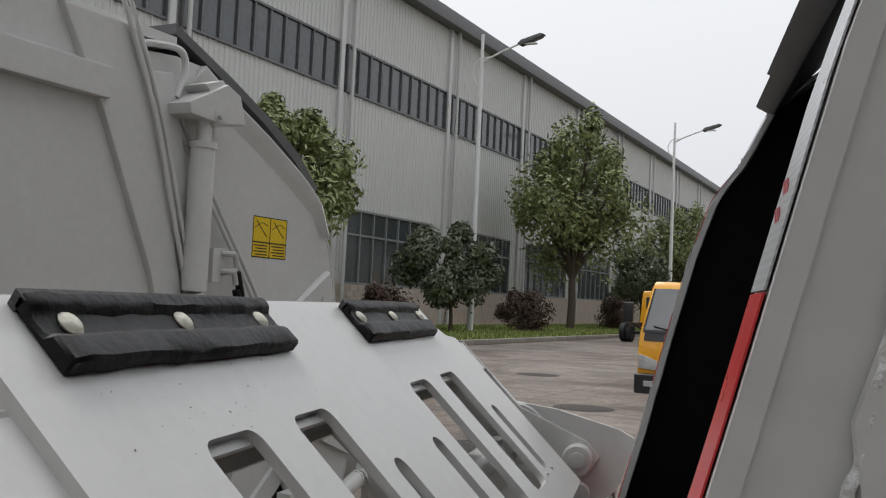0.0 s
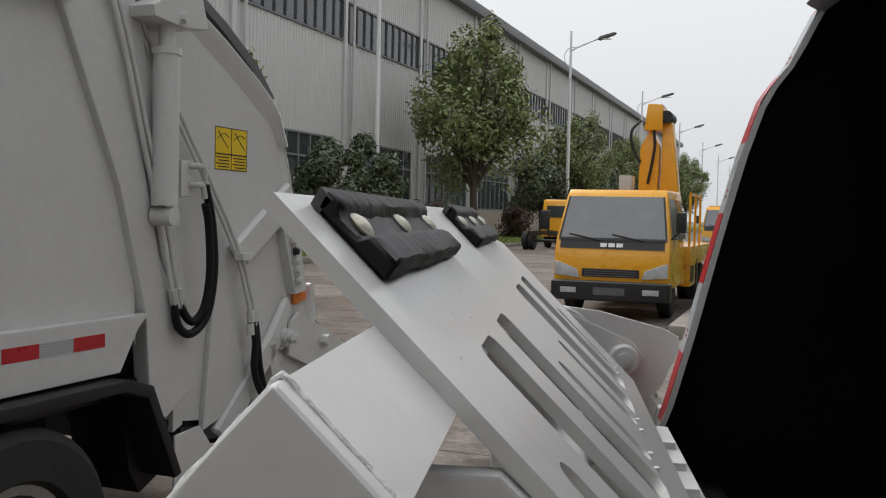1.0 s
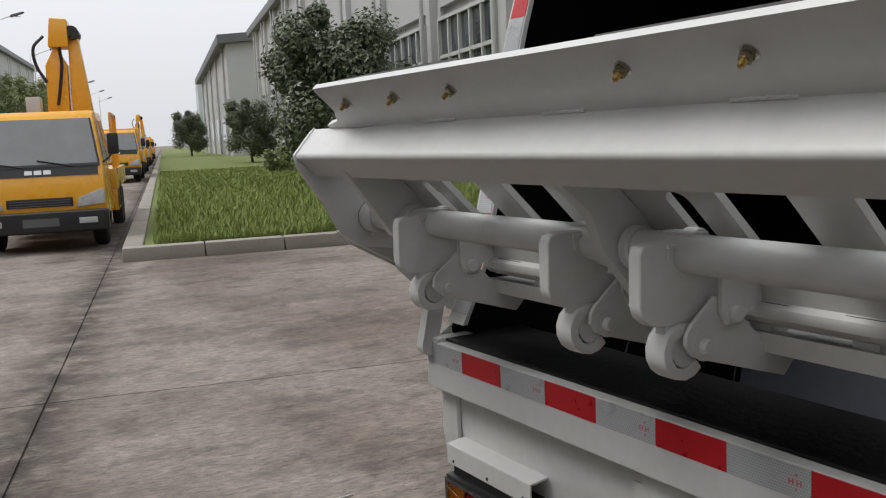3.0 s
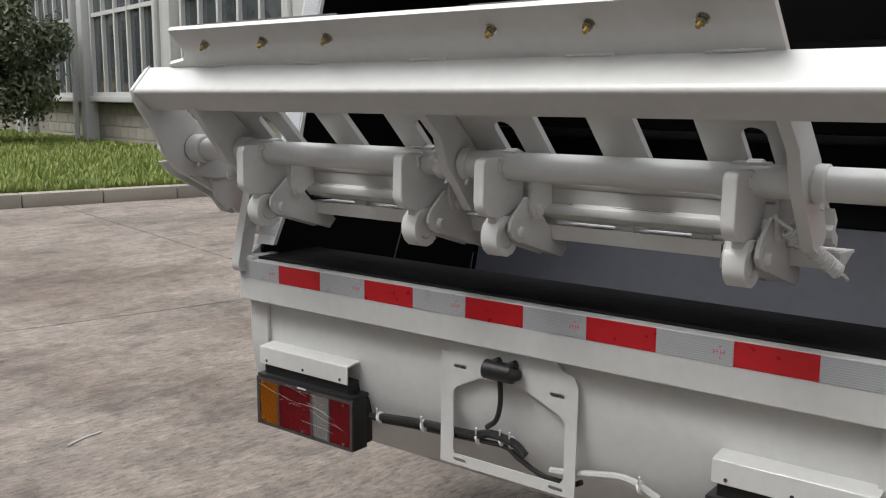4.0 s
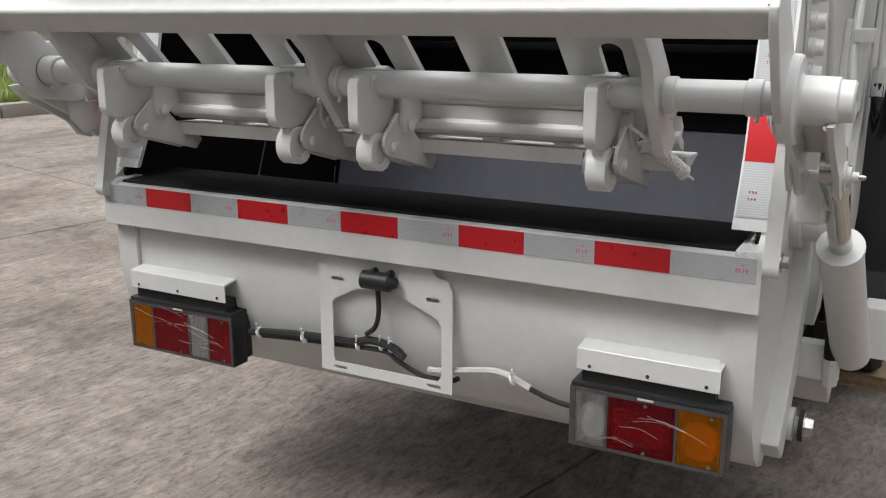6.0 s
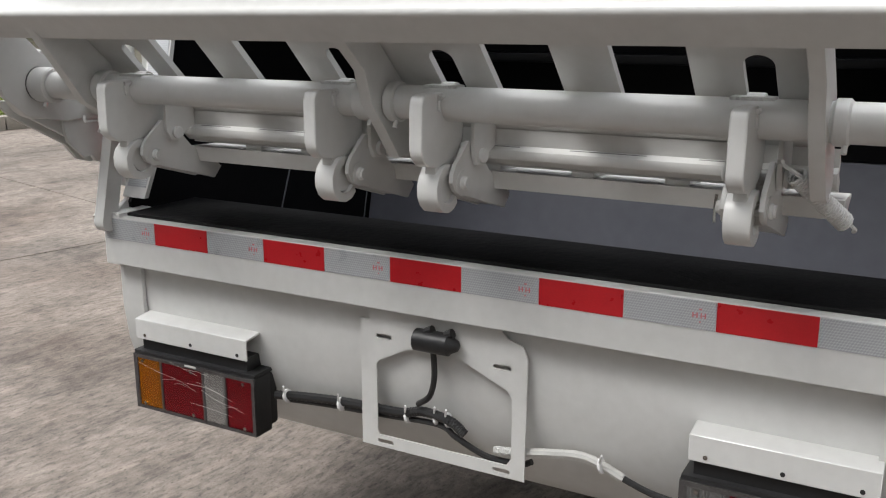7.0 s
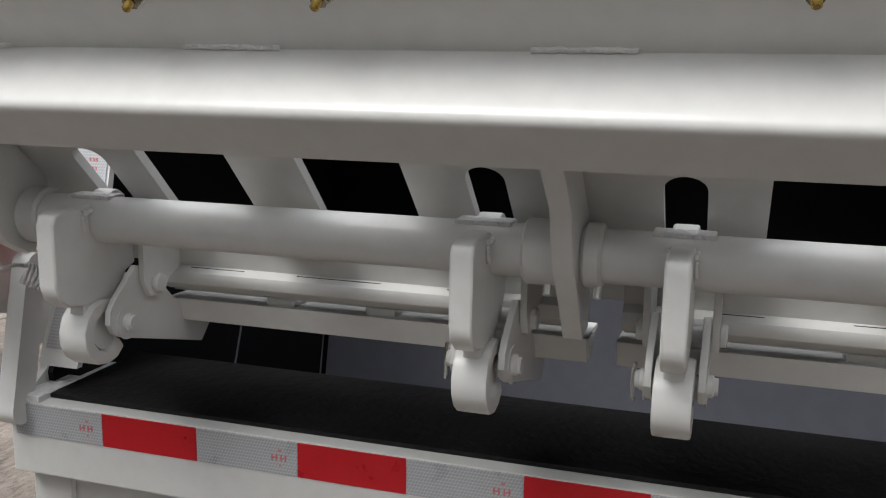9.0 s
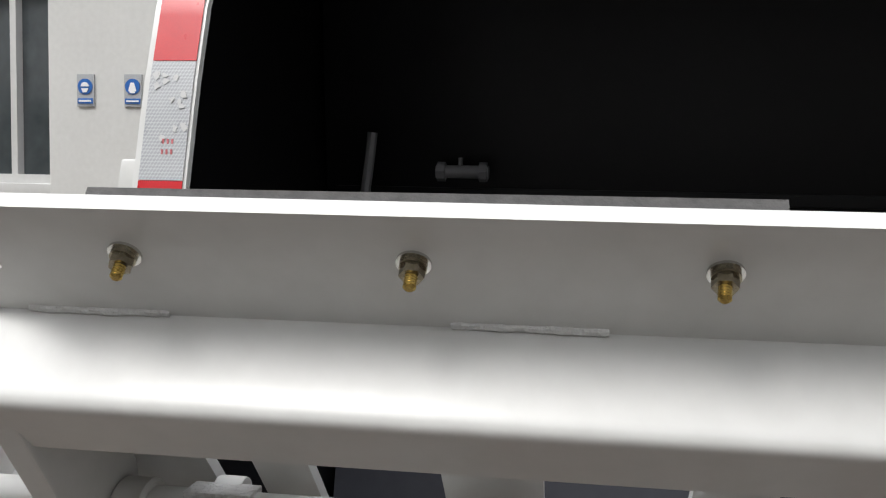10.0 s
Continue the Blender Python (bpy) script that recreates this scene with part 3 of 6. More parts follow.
def side(truck, sd, raised):
    """One side of the tailgate with its frame, tubes, valves and lift cylinder. sd: 1 left, -1 right."""
    def y(o):
        return YC + sd * (HW + o)

    # plate, its black lining and the rear flange
    edge = [(x + (0.016 * min(1, max(0, (z - 1.1) / 0.3)) if sd < 0 and raised else 0), z) for x, z in REAR]
    out = [(0.236, 0.41), (0.18, 0.432), (0.125, 0.475), (0.08, 0.54), (0.055, 0.62), (0.045, 0.72), (0.03, 0.80), *edge, (1.42, 2.36), (1.70, 2.33), (1.45, 1.20), (1.30, 0.66), (0.95, 0.60), (0.62, 0.70), (0.50, 0.50)]
    part("tailgate_side", prism(bmesh.new(), out, "y", y(-0.012), y(0)), PAINT, truck)
    inner = [(0.06, 0.93), *[(x + 0.012, z) for x, z in edge[2:]], (1.42, 2.33), (1.30, 0.62), (0.30, 0.50), (0.10, 0.60)]
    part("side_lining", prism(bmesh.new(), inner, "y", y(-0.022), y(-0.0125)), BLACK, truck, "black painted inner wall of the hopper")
    part("rear_flange", ribbon(bmesh.new(), edge, 0.075, 1.25, y(-0.066), y(0.003), 0.012, 0.004, 24), PAINT, truck)
    d0 = 0.186 if sd > 0 else 0.206
    for i in range(-1, 7):
        a, b = max(d0 + 0.15 * i, 0.10), d0 + 0.15 * (i + 1)
        tape_piece(truck, ribbon(bmesh.new(), edge, a + 0.0005, b - 0.0005, y(-0.062), y(-0.005), 0.001, 0.0062, 5), i % 2 == 0)
        if i == 3 and sd > 0 and raised:
            rnd = random.Random(23)
            for _ in range(16):
                c, w = rnd.uniform(a + 0.05, b - 0.01), rnd.uniform(-0.060, -0.012)
                x, z = along(edge, c)
                n = rnd.randint(6, 9)
                q = [(w + rnd.uniform(0.3, 1.0) * 0.0055 * math.cos(k * math.tau / n), rnd.uniform(0.3, 1.0) * 0.006 * math.sin(k * math.tau / n)) for k in range(n)]
                tilt = Matrix(((0, 0.26, -1, x - 0.0070), (sd, 0, 0, y(0)), (0, 0.97, 0.26, z), (0, 0, 0, 1)))
                part("peeled_patch", sheet(bmesh.new(), q, [], 0.0004, tilt), TRIMW, truck)
        if i % 2:
            bm = bmesh.new()
            for q in (0.035, 0.048):
                x, z = along(edge, a + q)
                for w in (0, 0.006, 0.012):
                    box(bm, x - 0.0072, x - 0.0064, y(-0.045) + sd * w, y(-0.045) + sd * (w + 0.0025), z - 0.003, z + 0.003)
            part("tape_print", bm, REDP, truck)
    for x0, z0, x1, z1 in ((0.66, 0.98, 0.55, 0.72), (1.02, 0.80, 0.96, 0.56)):
        part("lining_seam", hose(bmesh.new(), [(x0, y(-0.023), z0), (x1, y(-0.023), z1)], 0.0025, 6, 1), SLATE, truck)
    # bent stiffener on the outer edge of the plate
    part("edge_rib", ribbon(bmesh.new(), edge[7:], 0, 1.05, y(0), y(0.03), 0.012, 0.0, 20), PAINT, truck)
    if not raised:
        part("diagonal_brace", soft(prism(bmesh.new(), [(0.91, 0.55), (0.80, 0.475), (0.36, 0.85), (0.275, 1.02), (0.33, 1.07), (0.47, 0.91)], "y", y(-0.004), y(0.036)), 0.014, 1), PAINT, truck)
    bm = prism(bmesh.new(), [(0.190, 0.470), (0.255, 0.415), (0.275, 0.420), (0.380, 0.545), (0.465, 0.72), (0.490, 0.86), (0.425, 0.86), (0.392, 0.735), (0.300, 0.585)], "y", y(-0.004), y(0.036))
    part("lower_rib", soft(bm, 0.005, 3), PAINT, truck)
    # rear border dished towards the outside
    rows = []
    for k in range(25):
        d = 0.95 + 1.25 * k / 24
        (x0, z0), (x1, z1) = along(edge, d - 0.03), along(edge, d + 0.03)
        n = Vector((z1 - z0, 0, x0 - x1)).normalized()
        q = along(edge, d)
        w = 0.085 * min(1.0, 0.35 + k / 8)
        rows.append([(q[0] + 0.001, y(0.0), q[1]), (q[0], y(0.030), q[1]), (q[0] + n.x * 0.012, y(0.034), q[1] + n.z * 0.012), (q[0] + n.x * w * 0.7, y(0.010), q[1] + n.z * w * 0.7), (q[0] + n.x * w, y(0.001), q[1] + n.z * w)])
    bm = bmesh.new()
    vs = [[bm.verts.new(c) for c in r] for r in rows]
    for lo, hi in zip(vs, vs[1:]):
        for k in range(4):
            bm.faces.new((lo[k], lo[k + 1], hi[k + 1], hi[k]))
    if not (raised and sd < 0):
        part("dished_border", bm, PAINT, truck, smooth=50)
    else:
        bm.free()
    # diagonal gusset, slanted main post, box rail
    if sd > 0 or not raised:
        part("gusset", soft(prism(bmesh.new(), [(0.32, 1.60), (0.265, 1.46), (0.67, 1.22), (0.80, 1.30)], "y", y(-0.004), y(0.036)), 0.014, 1), PAINT, truck)
    post = [(2.015, 2.40), (1.81, 2.075), (1.54, 1.537), (1.39, 1.08), (1.36, 0.73), (1.265, 0.67), (1.077, 0.77), (1.12, 0.95), (1.31, 1.275), (1.53, 2.035), (1.66, 2.40)]
    part("main_post", soft(prism(bmesh.new(), post, "y", y(-0.02), y(0.055)), 0.012), PAINT, truck)
    part("post_foot", soft(prism(bmesh.new(), [(1.19, 0.84), (1.14, 0.84), (1.13, 0.62), (1.19, 0.60)], "y", y(0.0), y(0.03)), 0.003), PAINT, truck)
    part("inner_brace", soft(prism(bmesh.new(), [(1.02, 1.30), (1.06, 0.60), (0.74, 0.56)] if raised else [(0.905, 1.21), (0.985, 0.565), (0.59, 0.655)], "y", y(0.0), y(0.025)), 0.004), PAINT, truck)
    if not raised:
        part("lower_panel", soft(prism(bmesh.new(), [(1.23, 0.60), (1.067, 0.607), (0.85, 0.35), (0.85, 0.26), (1.23, 0.26)], "y", y(0.06), y(0.07)), 0.003), PAINT, truck)
        part("panel_bracket", soft(box(bmesh.new(), 0.86, 1.06, y(0.07), y(0.10), 0.33, 0.355), 0.003), PAINT, truck)
        bolt(truck, (0.90, y(0.085), 0.355), (0, 0, 1), 0.012, 0.012, PAINT, "panel_bolt")
    # packer cylinder on the post
    bm = rod(bmesh.new(), (1.355, y(0.105), 1.47), (1.355, y(0.105), 2.02), 0.049, 28)
    rod(bm, (1.355, y(0.105), 2.01), (1.355, y(0.105), 2.035), 0.054, 28)
    part("packer_cylinder", bm, PAINT, truck)
    part("cylinder_rod", rod(bmesh.new(), (1.355, y(0.105), 2.03), (1.355, y(0.105), 2.14), 0.03, 20), PAINT, truck)
    part("cylinder_eye", rod(bmesh.new(), (1.355, y(0.06), 1.43), (1.355, y(0.15), 1.43), 0.035, 20), PAINT, truck)
    bm = prism(bmesh.new(), [(1.17, 2.13), (1.21, 2.24), (1.29, 2.27), (1.50, 2.16), (1.49, 2.12), (1.32, 2.11)], "y", y(0.0), y(0.16))
    part("cylinder_bracket", soft(bm, 0.006), PAINT, truck)
    part("bracket_top", soft(prism(bmesh.new(), [(1.23, 2.245), (1.30, 2.285), (1.40, 2.25), (1.36, 2.22)], "y", y(0.02), y(0.14)), 0.004), PAINT, truck)
    part("inner_post", soft(prism(bmesh.new(), [(1.48, 2.28), (1.60, 2.26), (1.30, 1.30), (1.18, 1.05), (1.12, 1.05)], "y", y(0.0), y(0.05)), 0.008), PAINT, truck)
    part("hood_tube", hose(bmesh.new(), [(1.46, y(0.05), 2.19), (1.42, y(0.05), 2.30), (1.45, y(0.05), 2.37), (1.56, y(0.03), 2.37), (1.62, y(0.0), 2.36)], 0.014, 8), PAINT, truck)
    bolt(truck, (1.335, y(0.16), 2.14), (0, sd, 0), 0.018, 0.02, PAINT, "bracket_pin")
    # valve block, steel tubes, hoses
    bm = soft(box(bmesh.new(), 1.18, 1.25, y(0.06), y(0.10), 1.505, 1.64), 0.004)
    valve = part("valve_block", bm, PAINT, truck)
    for z in (1.55, 1.62):
        hose(bm := bmesh.new(), [(1.20, y(0.10), z), (1.18, y(0.125), z), (1.155, y(0.13), z - 0.005), (1.14, y(0.13), z - 0.05)], 0.012, 10)
        part("elbow", bm, HOSEW, valve)
    for k, dx in enumerate((0.0, 0.036)):
        line = [(1.56 + dx, y(0.075), 2.12), (1.43 + dx, y(0.075), 1.76), (1.307 + dx, y(0.075), 1.416), (1.25 + dx, y(0.08), 1.197), (1.222 + dx, y(0.08), 1.12)]
        line = [(1.80 + dx, y(0.07), 2.60)] + line
        part("steel_tube", hose(bmesh.new(), line, 0.0095, 10), PAINT, truck)
        bm = hose(bmesh.new(), [(1.222 + dx, y(0.08), 1.12), (1.205 + dx, y(0.085), 1.065 - 0.045 * k), (1.165 + 0.01 * k, y(0.10), 1.03 - 0.045 * k), (1.12 - 0.02 * k, y(0.12), 1.085 - 0.03 * k), (1.10 - 0.028 * k, y(0.13), 1.22), (1.112 - 0.024 * k, y(0.13), 1.40), (1.137, y(0.13), 1.48 + 0.07 * k)], 0.0165, 12)
        part("hydraulic_hose", bm, RUBBER, truck, "looped black hydraulic hose")
        bm = rod(bmesh.new(), (1.238 + dx, y(0.08), 1.16), (1.212 + dx, y(0.08), 1.085), 0.0185, 8)
        part("hose_fitting", bm, HOSEW, truck)
        line = [(1.46 + dx, y(0.04), 2.18), (1.232 + dx, y(0.04), 1.879), (0.98 + dx, y(0.05), 1.56), (0.756 + dx, y(0.05), 1.265), (0.69 + dx, y(0.06), 1.10), (0.655 + dx, y(0.06), 1.01)]
        part("steel_tube", hose(bmesh.new(), line, 0.0095, 10), PAINT, truck)
        bm = hose(bmesh.new(), [(0.655 + dx, y(0.06), 0.99), (0.65 + dx * 0.4, y(0.07), 0.90), (0.635 + dx * 1.2, y(0.075), 0.78), (0.60 + dx, y(0.08), 0.68), (0.54 + dx, y(0.088), 0.61), (0.535 + dx, y(0.09), 0.54)], 0.0165, 12)
        part("hydraulic_hose", bm, RUBBER, truck, "black hydraulic hose")
        for za in (1.03, 0.975):
            part("hose_fitting", rod(bmesh.new(), (0.657 + dx, y(0.06), za), (0.653 + dx, y(0.062), za - 0.05), 0.0185, 8), PAINT, truck)
        part("hose_fitting", rod(bmesh.new(), (0.535 + dx, y(0.09), 0.555), (0.54 + dx, y(0.09), 0.49), 0.0185, 8), PAINT, truck)
    for x, z in ((1.32, 1.43), (0.76, 1.265)):
        part("tube_clamp", soft(box(bmesh.new(), x - 0.03, x + 0.05, y(0.05), y(0.095), z - 0.015, z + 0.015), 0.003), PAINT, truck)
    # control box with knobs and a reflector
    bx, bw = (0.02, 0.008) if raised and sd < 0 else (0.0, 0.045)
    bm = soft(prism(bmesh.new(), [(0.30, 1.06), (0.385, 1.10), (0.385, 1.42), (0.275, 1.50), (0.255, 1.44)] if raised else [(0.275, 1.07), (0.40, 1.39), (0.385, 1.47), (0.255, 1.41), (0.165, 1.08)], "y", y(0.0), y(bw)), 0.004)
    bmesh.ops.translate(bm, verts=bm.verts, vec=(bx, 0, 0))
    ctl = part("control_box", bm, PAINT, truck)
    if raised:
        rnd = random.Random(17)
        line = [(0.262 + 0.046 * k / 30 + rnd.uniform(-0.0015, 0.0015), y(0.005) + sd * rnd.uniform(-0.001, 0.001), 1.355 + 0.20 * k / 30) for k in range(31)]
        part("weld_bead", hose(bmesh.new(), line, 0.0028, 8, 2), WELD, truck)
    for i in range(6):
        bm = turned(bmesh.new(), ((0.29 + bx + 0.008 * (5 - i) / 5) if raised else 0.262 + 0.0125 * i, y(bw), 1.155 + 0.05 * i if raised else 1.135 + 0.046 * i), (0, sd, 0), [(0, 0.020), (0.012, 0.020), (0.013, 0.016), (0.028, 0.015), (0.030, 0.012)], 16)
        part("push_button", bm, PLASTIC if i == 3 and not raised else PAINT, ctl)
        if not raised:
            part("button_collar", turned(bmesh.new(), (0.262 + 0.0125 * i, y(bw), 1.135 + 0.046 * i), (0, sd, 0), [(0, 0.027), (0.005, 0.027), (0.0055, 0.019)], 16), HOSEW, ctl)
    part("side_reflector", soft(box(bmesh.new(), 0.19, 0.25, y(0.004), y(0.02), 1.045, 1.11) if raised else prism(bmesh.new(), [(0.255, 1.085), (0.14, 1.10), (0.125, 1.035), (0.235, 1.016)], "y", y(0.004), y(0.022)), 0.004), ORANGE, truck, "orange side reflector")
    # warning sticker
    sk = part("warning_sticker", box(bmesh.new(), 0.648, 0.892, y(0), y(0.0012), 1.625, 1.803), LABELY, truck, "yellow warning sticker with two black line panels")
    bm = bmesh.new()
    for x0, x1, z0, z1 in ((0.648, 0.892, 1.799, 1.803), (0.648, 0.892, 1.625, 1.629), (0.648, 0.652, 1.625, 1.803), (0.888, 0.892, 1.625, 1.803), (0.768, 0.773, 1.625, 1.803), (0.648, 0.892, 1.688, 1.694)):
        box(bm, x0, x1, y(0.0012), y(0.0018), z0, z1)
    part("sticker_frame", bm, PLASTIC, sk)
    for x0 in (0.66, 0.785):
        bm = bmesh.new()
        for k in range(4):
            box(bm, x0, x0 + 0.085 + 0.012 * (k % 2), y(0.0012), y(0.0018), 1.636 + 0.013 * k, 1.641 + 0.013 * k)
        hose(bm, [(x0 + 0.01, y(0.0015), 1.718), (x0 + 0.05, y(0.0015), 1.752), (x0 + 0.085, y(0.0015), 1.785)], 0.0022, 4, 3)
        hose(bm, [(x0 + 0.005, y(0.0015), 1.764), (x0 + 0.045, y(0.0015), 1.777), (x0 + 0.095, y(0.0015), 1.752)], 0.0018, 4, 3)
        part("sticker_lines", bm, PLASTIC, sk)
    # hinge boss and pins on the plate
    hx, hz = (0.385, 0.90) if raised else (0.35, 0.876)
    part("hinge_boss", turned(bmesh.new(), (hx, y(0), hz), (0, sd, 0), [(0, 0.06), (0.02, 0.06), (0.022, 0.042), (0.06, 0.042), (0.062, 0.03), (0.085, 0.03)]), PAINT, truck)
    bolt(truck, (hx, y(0.085), hz), (0, sd, 0), 0.02, 0.02, PAINT, "boss_bolt")
    part("roller", turned(bmesh.new(), (0.34 if raised else 0.50, y(-0.01), 0.462 if raised else 0.425), (0, sd, 0), [(0, 0.036), (0.03, 0.036), (0.032, 0.022), (0.036, 0.036), (0.055, 0.036), (0.057, 0.018), (0.07, 0.018)]), PAINT, truck)
    if raised:
        part("seal_ring", rod(bmesh.new(), (0.34, y(0.056), 0.462), (0.34, y(0.066), 0.462), 0.035, 24), CHASSIS, truck)
        bolt(truck, (0.34, y(0.066), 0.462), (0, sd, 0), 0.021, 0.018, STEEL, "roller_nut")
    # link strap beside the rim
    bm = sheet(bmesh.new(), slot(-0.02, 0.02, -0.03, 0.21), [], 0.028, Matrix(((1, 0, 0, -0.004), (0, 0, sd, y(0.008 if sd < 0 else -0.024)), (0, 1, 0, 0.905), (0, 0, 0, 1))) @ pose(0, 0, 0, 0, 0, -14))
    part("link_strap", bm, PAINT, truck)
    bolt(truck, (-0.004, y(0.036 if sd < 0 else 0.004), 0.905), (0, sd, 0), 0.012, 0.012, STEEL, "strap_bolt")
    # cylinder foot
    bm = soft(prism(bmesh.new(), ([(0.53, 0.50), (0.56, 0.575), (0.60, 0.575), (0.72, 0.475), (0.70, 0.44), (0.62, 0.41)] if raised else [(0.74, 0.59), (0.555, 0.50), (0.535, 0.41), (0.66, 0.375), (0.78, 0.32), (0.86, 0.42), (0.80, 0.55)]), "y", y(0.005), y(0.088)), 0.006)
    part("cylinder_foot", bm, PAINT, truck)
    bm = soft(prism(bmesh.new(), [(0.69, 0.515), (0.80, 0.505), (0.80, 0.635), (0.69, 0.640)], "y", y(0.140), y(0.210)), 0.004)
    part("foot_box", bm, PAINT, truck)
    if raised:
        bolt(truck, (0.715, y(0.21), 0.595), (0, sd, 0), 0.012, 0.012, PAINT, "foot_bolt")
        part("steel_tube", hose(bmesh.new(), [(0.40, y(0.03), 1.52), (0.46, y(0.03), 1.308), (0.53, y(0.03), 1.155), (0.54, y(0.03), 1.10)], 0.008, 10), PAINT, truck)
        for q in (0.0, 0.035):
            part("hose_fitting", rod(bmesh.new(), (0.535 + q * 0.5, y(0.035), 1.11 - q), (0.545 + q * 0.5, y(0.035), 1.082 - q), 0.016, 10), PAINT, truck)
        part("hydraulic_hose", hose(bmesh.new(), [(0.555, y(0.04), 1.06), (0.58, y(0.045), 1.0), (0.684, y(0.05), 0.883), (0.786, y(0.05), 0.79), (0.79, y(0.05), 0.74), (0.77, y(0.05), 0.69), (0.72, y(0.05), 0.58)], 0.0135, 12), RUBBER, truck, "black hydraulic hose")
        top, foot = Vector((0.080, y(0.098), 1.066)), Vector((0.565, y(0.128), 0.562))
    else:
        top, foot = Vector((-0.075, y(0.065), 0.607)), Vector((0.56, y(0.10), 0.425))
    v = (top - foot).normalized()
    gland = top - v * (0.26 if raised else 0.125)
    cyl = part("lift_cylinder", rod(bmesh.new(), foot, gland, 0.043, 28), PAINT, truck)
    part("gland", rod(bmesh.new(), gland - v * 0.004, gland + v * 0.006, 0.046, 28), PAINT, cyl)
    part("piston_rod", rod(bmesh.new(), gland, top - v * 0.04, 0.022, 20), STEEL, cyl, "bright chromed piston rod")
    part("rod_eye", rod(bmesh.new(), top + Vector((0, -0.02, 0)), top + Vector((0, 0.02, 0)), 0.034, 24), STEEL if raised else PAINT, cyl)
    part("rod_end", rod(bmesh.new(), top - v * 0.075, top - v * 0.01, 0.026, 20), STEEL if raised else PAINT, cyl)


def hopper(truck):
    """Rim, skin, lining and lamps of the tailgate."""
    yl, yr = YC + HW, YC - HW
    part("rear_skin", prism(bmesh.new(), [*SKIN, *[(x + 0.008, z + 0.004) for x, z in reversed(SKIN)]], "y", yr + 0.012, yl - 0.012), PAINT, truck)
    for a, b in ((yr - 0.001, yr + 0.064), (yl - 0.064, yl + 0.001)):
        part("skin_flange", prism(bmesh.new(), [*[(x - 0.012, z - 0.004) for x, z in SKIN], *[(x - 0.002, z - 0.001) for x, z in reversed(SKIN)]], "y", a, b), PAINT, truck)
    part("skin_lip", hose(bmesh.new(), [(0.238, yr + 0.02, 0.412), (0.238, yl - 0.02, 0.412)], 0.012, 10, 1), PAINT, truck)
    rim = part("hopper_rim", soft(prism(bmesh.new(), [(0, 0.80), (0, 0.906), (0.03, 0.908), (0.20, 0.905), (0.20, 0.89), (0.05, 0.85), (0.05, 0.80)], "y", -0.807, 0.868), 0.004), PAINT, truck)
    for yy in (-0.785, 0.845):
        part("corner_weld", soft(box(bmesh.new(), 0.0, 0.10, yy - 0.03, yy + 0.03, 0.895, 0.916), 0.008), WELD, rim)
    bm = soft(box(bmesh.new(), 0.022, 0.235, -0.755, 0.815, 0.907, 0.914), 0.002)
    part("rim_mat", bm, RUBBER, truck, "black rubber mat on the loading edge")
    edges = [0.858] + [0.71 - 0.15 * i for i in range(10)] + [-0.798]
    for i, (a, b) in enumerate(zip(edges, edges[1:])):
        tape_piece(truck, box(bmesh.new(), -0.0012, 0.0005, b + 0.0004, a - 0.0004, 0.858, 0.904), i % 2 == 1)
        if i % 2 == 0:
            bm = bmesh.new()
            for k in range(4):
                box(bm, -0.0017, -0.0011, b + 0.016 + 0.0065 * k, b + 0.0182 + 0.0065 * k, 0.876, 0.8845)
            box(bm, -0.0017, -0.0011, b + 0.016, b + 0.022, 0.8795, 0.881)
            box(bm, -0.0017, -0.0011, b + 0.029, b + 0.036, 0.8795, 0.881)
            box(bm, -0.0017, -0.0011, b + 0.0225, b + 0.0275, 0.889, 0.8915)
            box(bm, -0.0017, -0.0011, b + 0.0235, b + 0.0265, 0.869, 0.871)
            part("tape_print", bm, REDP, truck)
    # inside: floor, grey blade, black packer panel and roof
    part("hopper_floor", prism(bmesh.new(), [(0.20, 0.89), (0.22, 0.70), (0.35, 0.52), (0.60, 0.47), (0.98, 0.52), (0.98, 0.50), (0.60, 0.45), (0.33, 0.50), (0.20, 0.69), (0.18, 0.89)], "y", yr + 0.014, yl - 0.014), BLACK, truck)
    part("packer_blade", prism(bmesh.new(), [(0.96, 0.49), (1.081, 0.98), (1.141, 0.98), (1.04, 0.49)], "y", yr + 0.03, yl - 0.03), SLATE, truck, "dark grey smooth packing blade")
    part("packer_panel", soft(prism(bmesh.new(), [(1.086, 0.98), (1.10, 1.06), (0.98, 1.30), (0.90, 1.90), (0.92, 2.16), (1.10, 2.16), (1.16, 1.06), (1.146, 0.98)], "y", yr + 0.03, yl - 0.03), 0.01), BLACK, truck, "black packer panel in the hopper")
    # the top rib is added where its edge gives thin bright reflection lines
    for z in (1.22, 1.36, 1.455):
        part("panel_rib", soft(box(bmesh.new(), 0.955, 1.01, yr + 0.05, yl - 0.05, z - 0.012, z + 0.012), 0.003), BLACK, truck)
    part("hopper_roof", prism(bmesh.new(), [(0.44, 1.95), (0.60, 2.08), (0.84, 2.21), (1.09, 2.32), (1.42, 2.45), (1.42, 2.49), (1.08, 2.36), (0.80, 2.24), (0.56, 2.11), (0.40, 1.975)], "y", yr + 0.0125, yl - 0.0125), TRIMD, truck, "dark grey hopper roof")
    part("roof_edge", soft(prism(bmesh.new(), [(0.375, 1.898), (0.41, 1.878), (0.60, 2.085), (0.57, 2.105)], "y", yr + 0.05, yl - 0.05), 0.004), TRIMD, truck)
    # fittings that show faintly on the black panel
    part("grease_pipe", hose(bmesh.new(), [(0.90, 0.746, 1.40), (0.90, 0.738, 1.447), (0.90, 0.730, 1.51), (0.90, 0.724, 1.566)], 0.010, 8), TRIMD, truck)
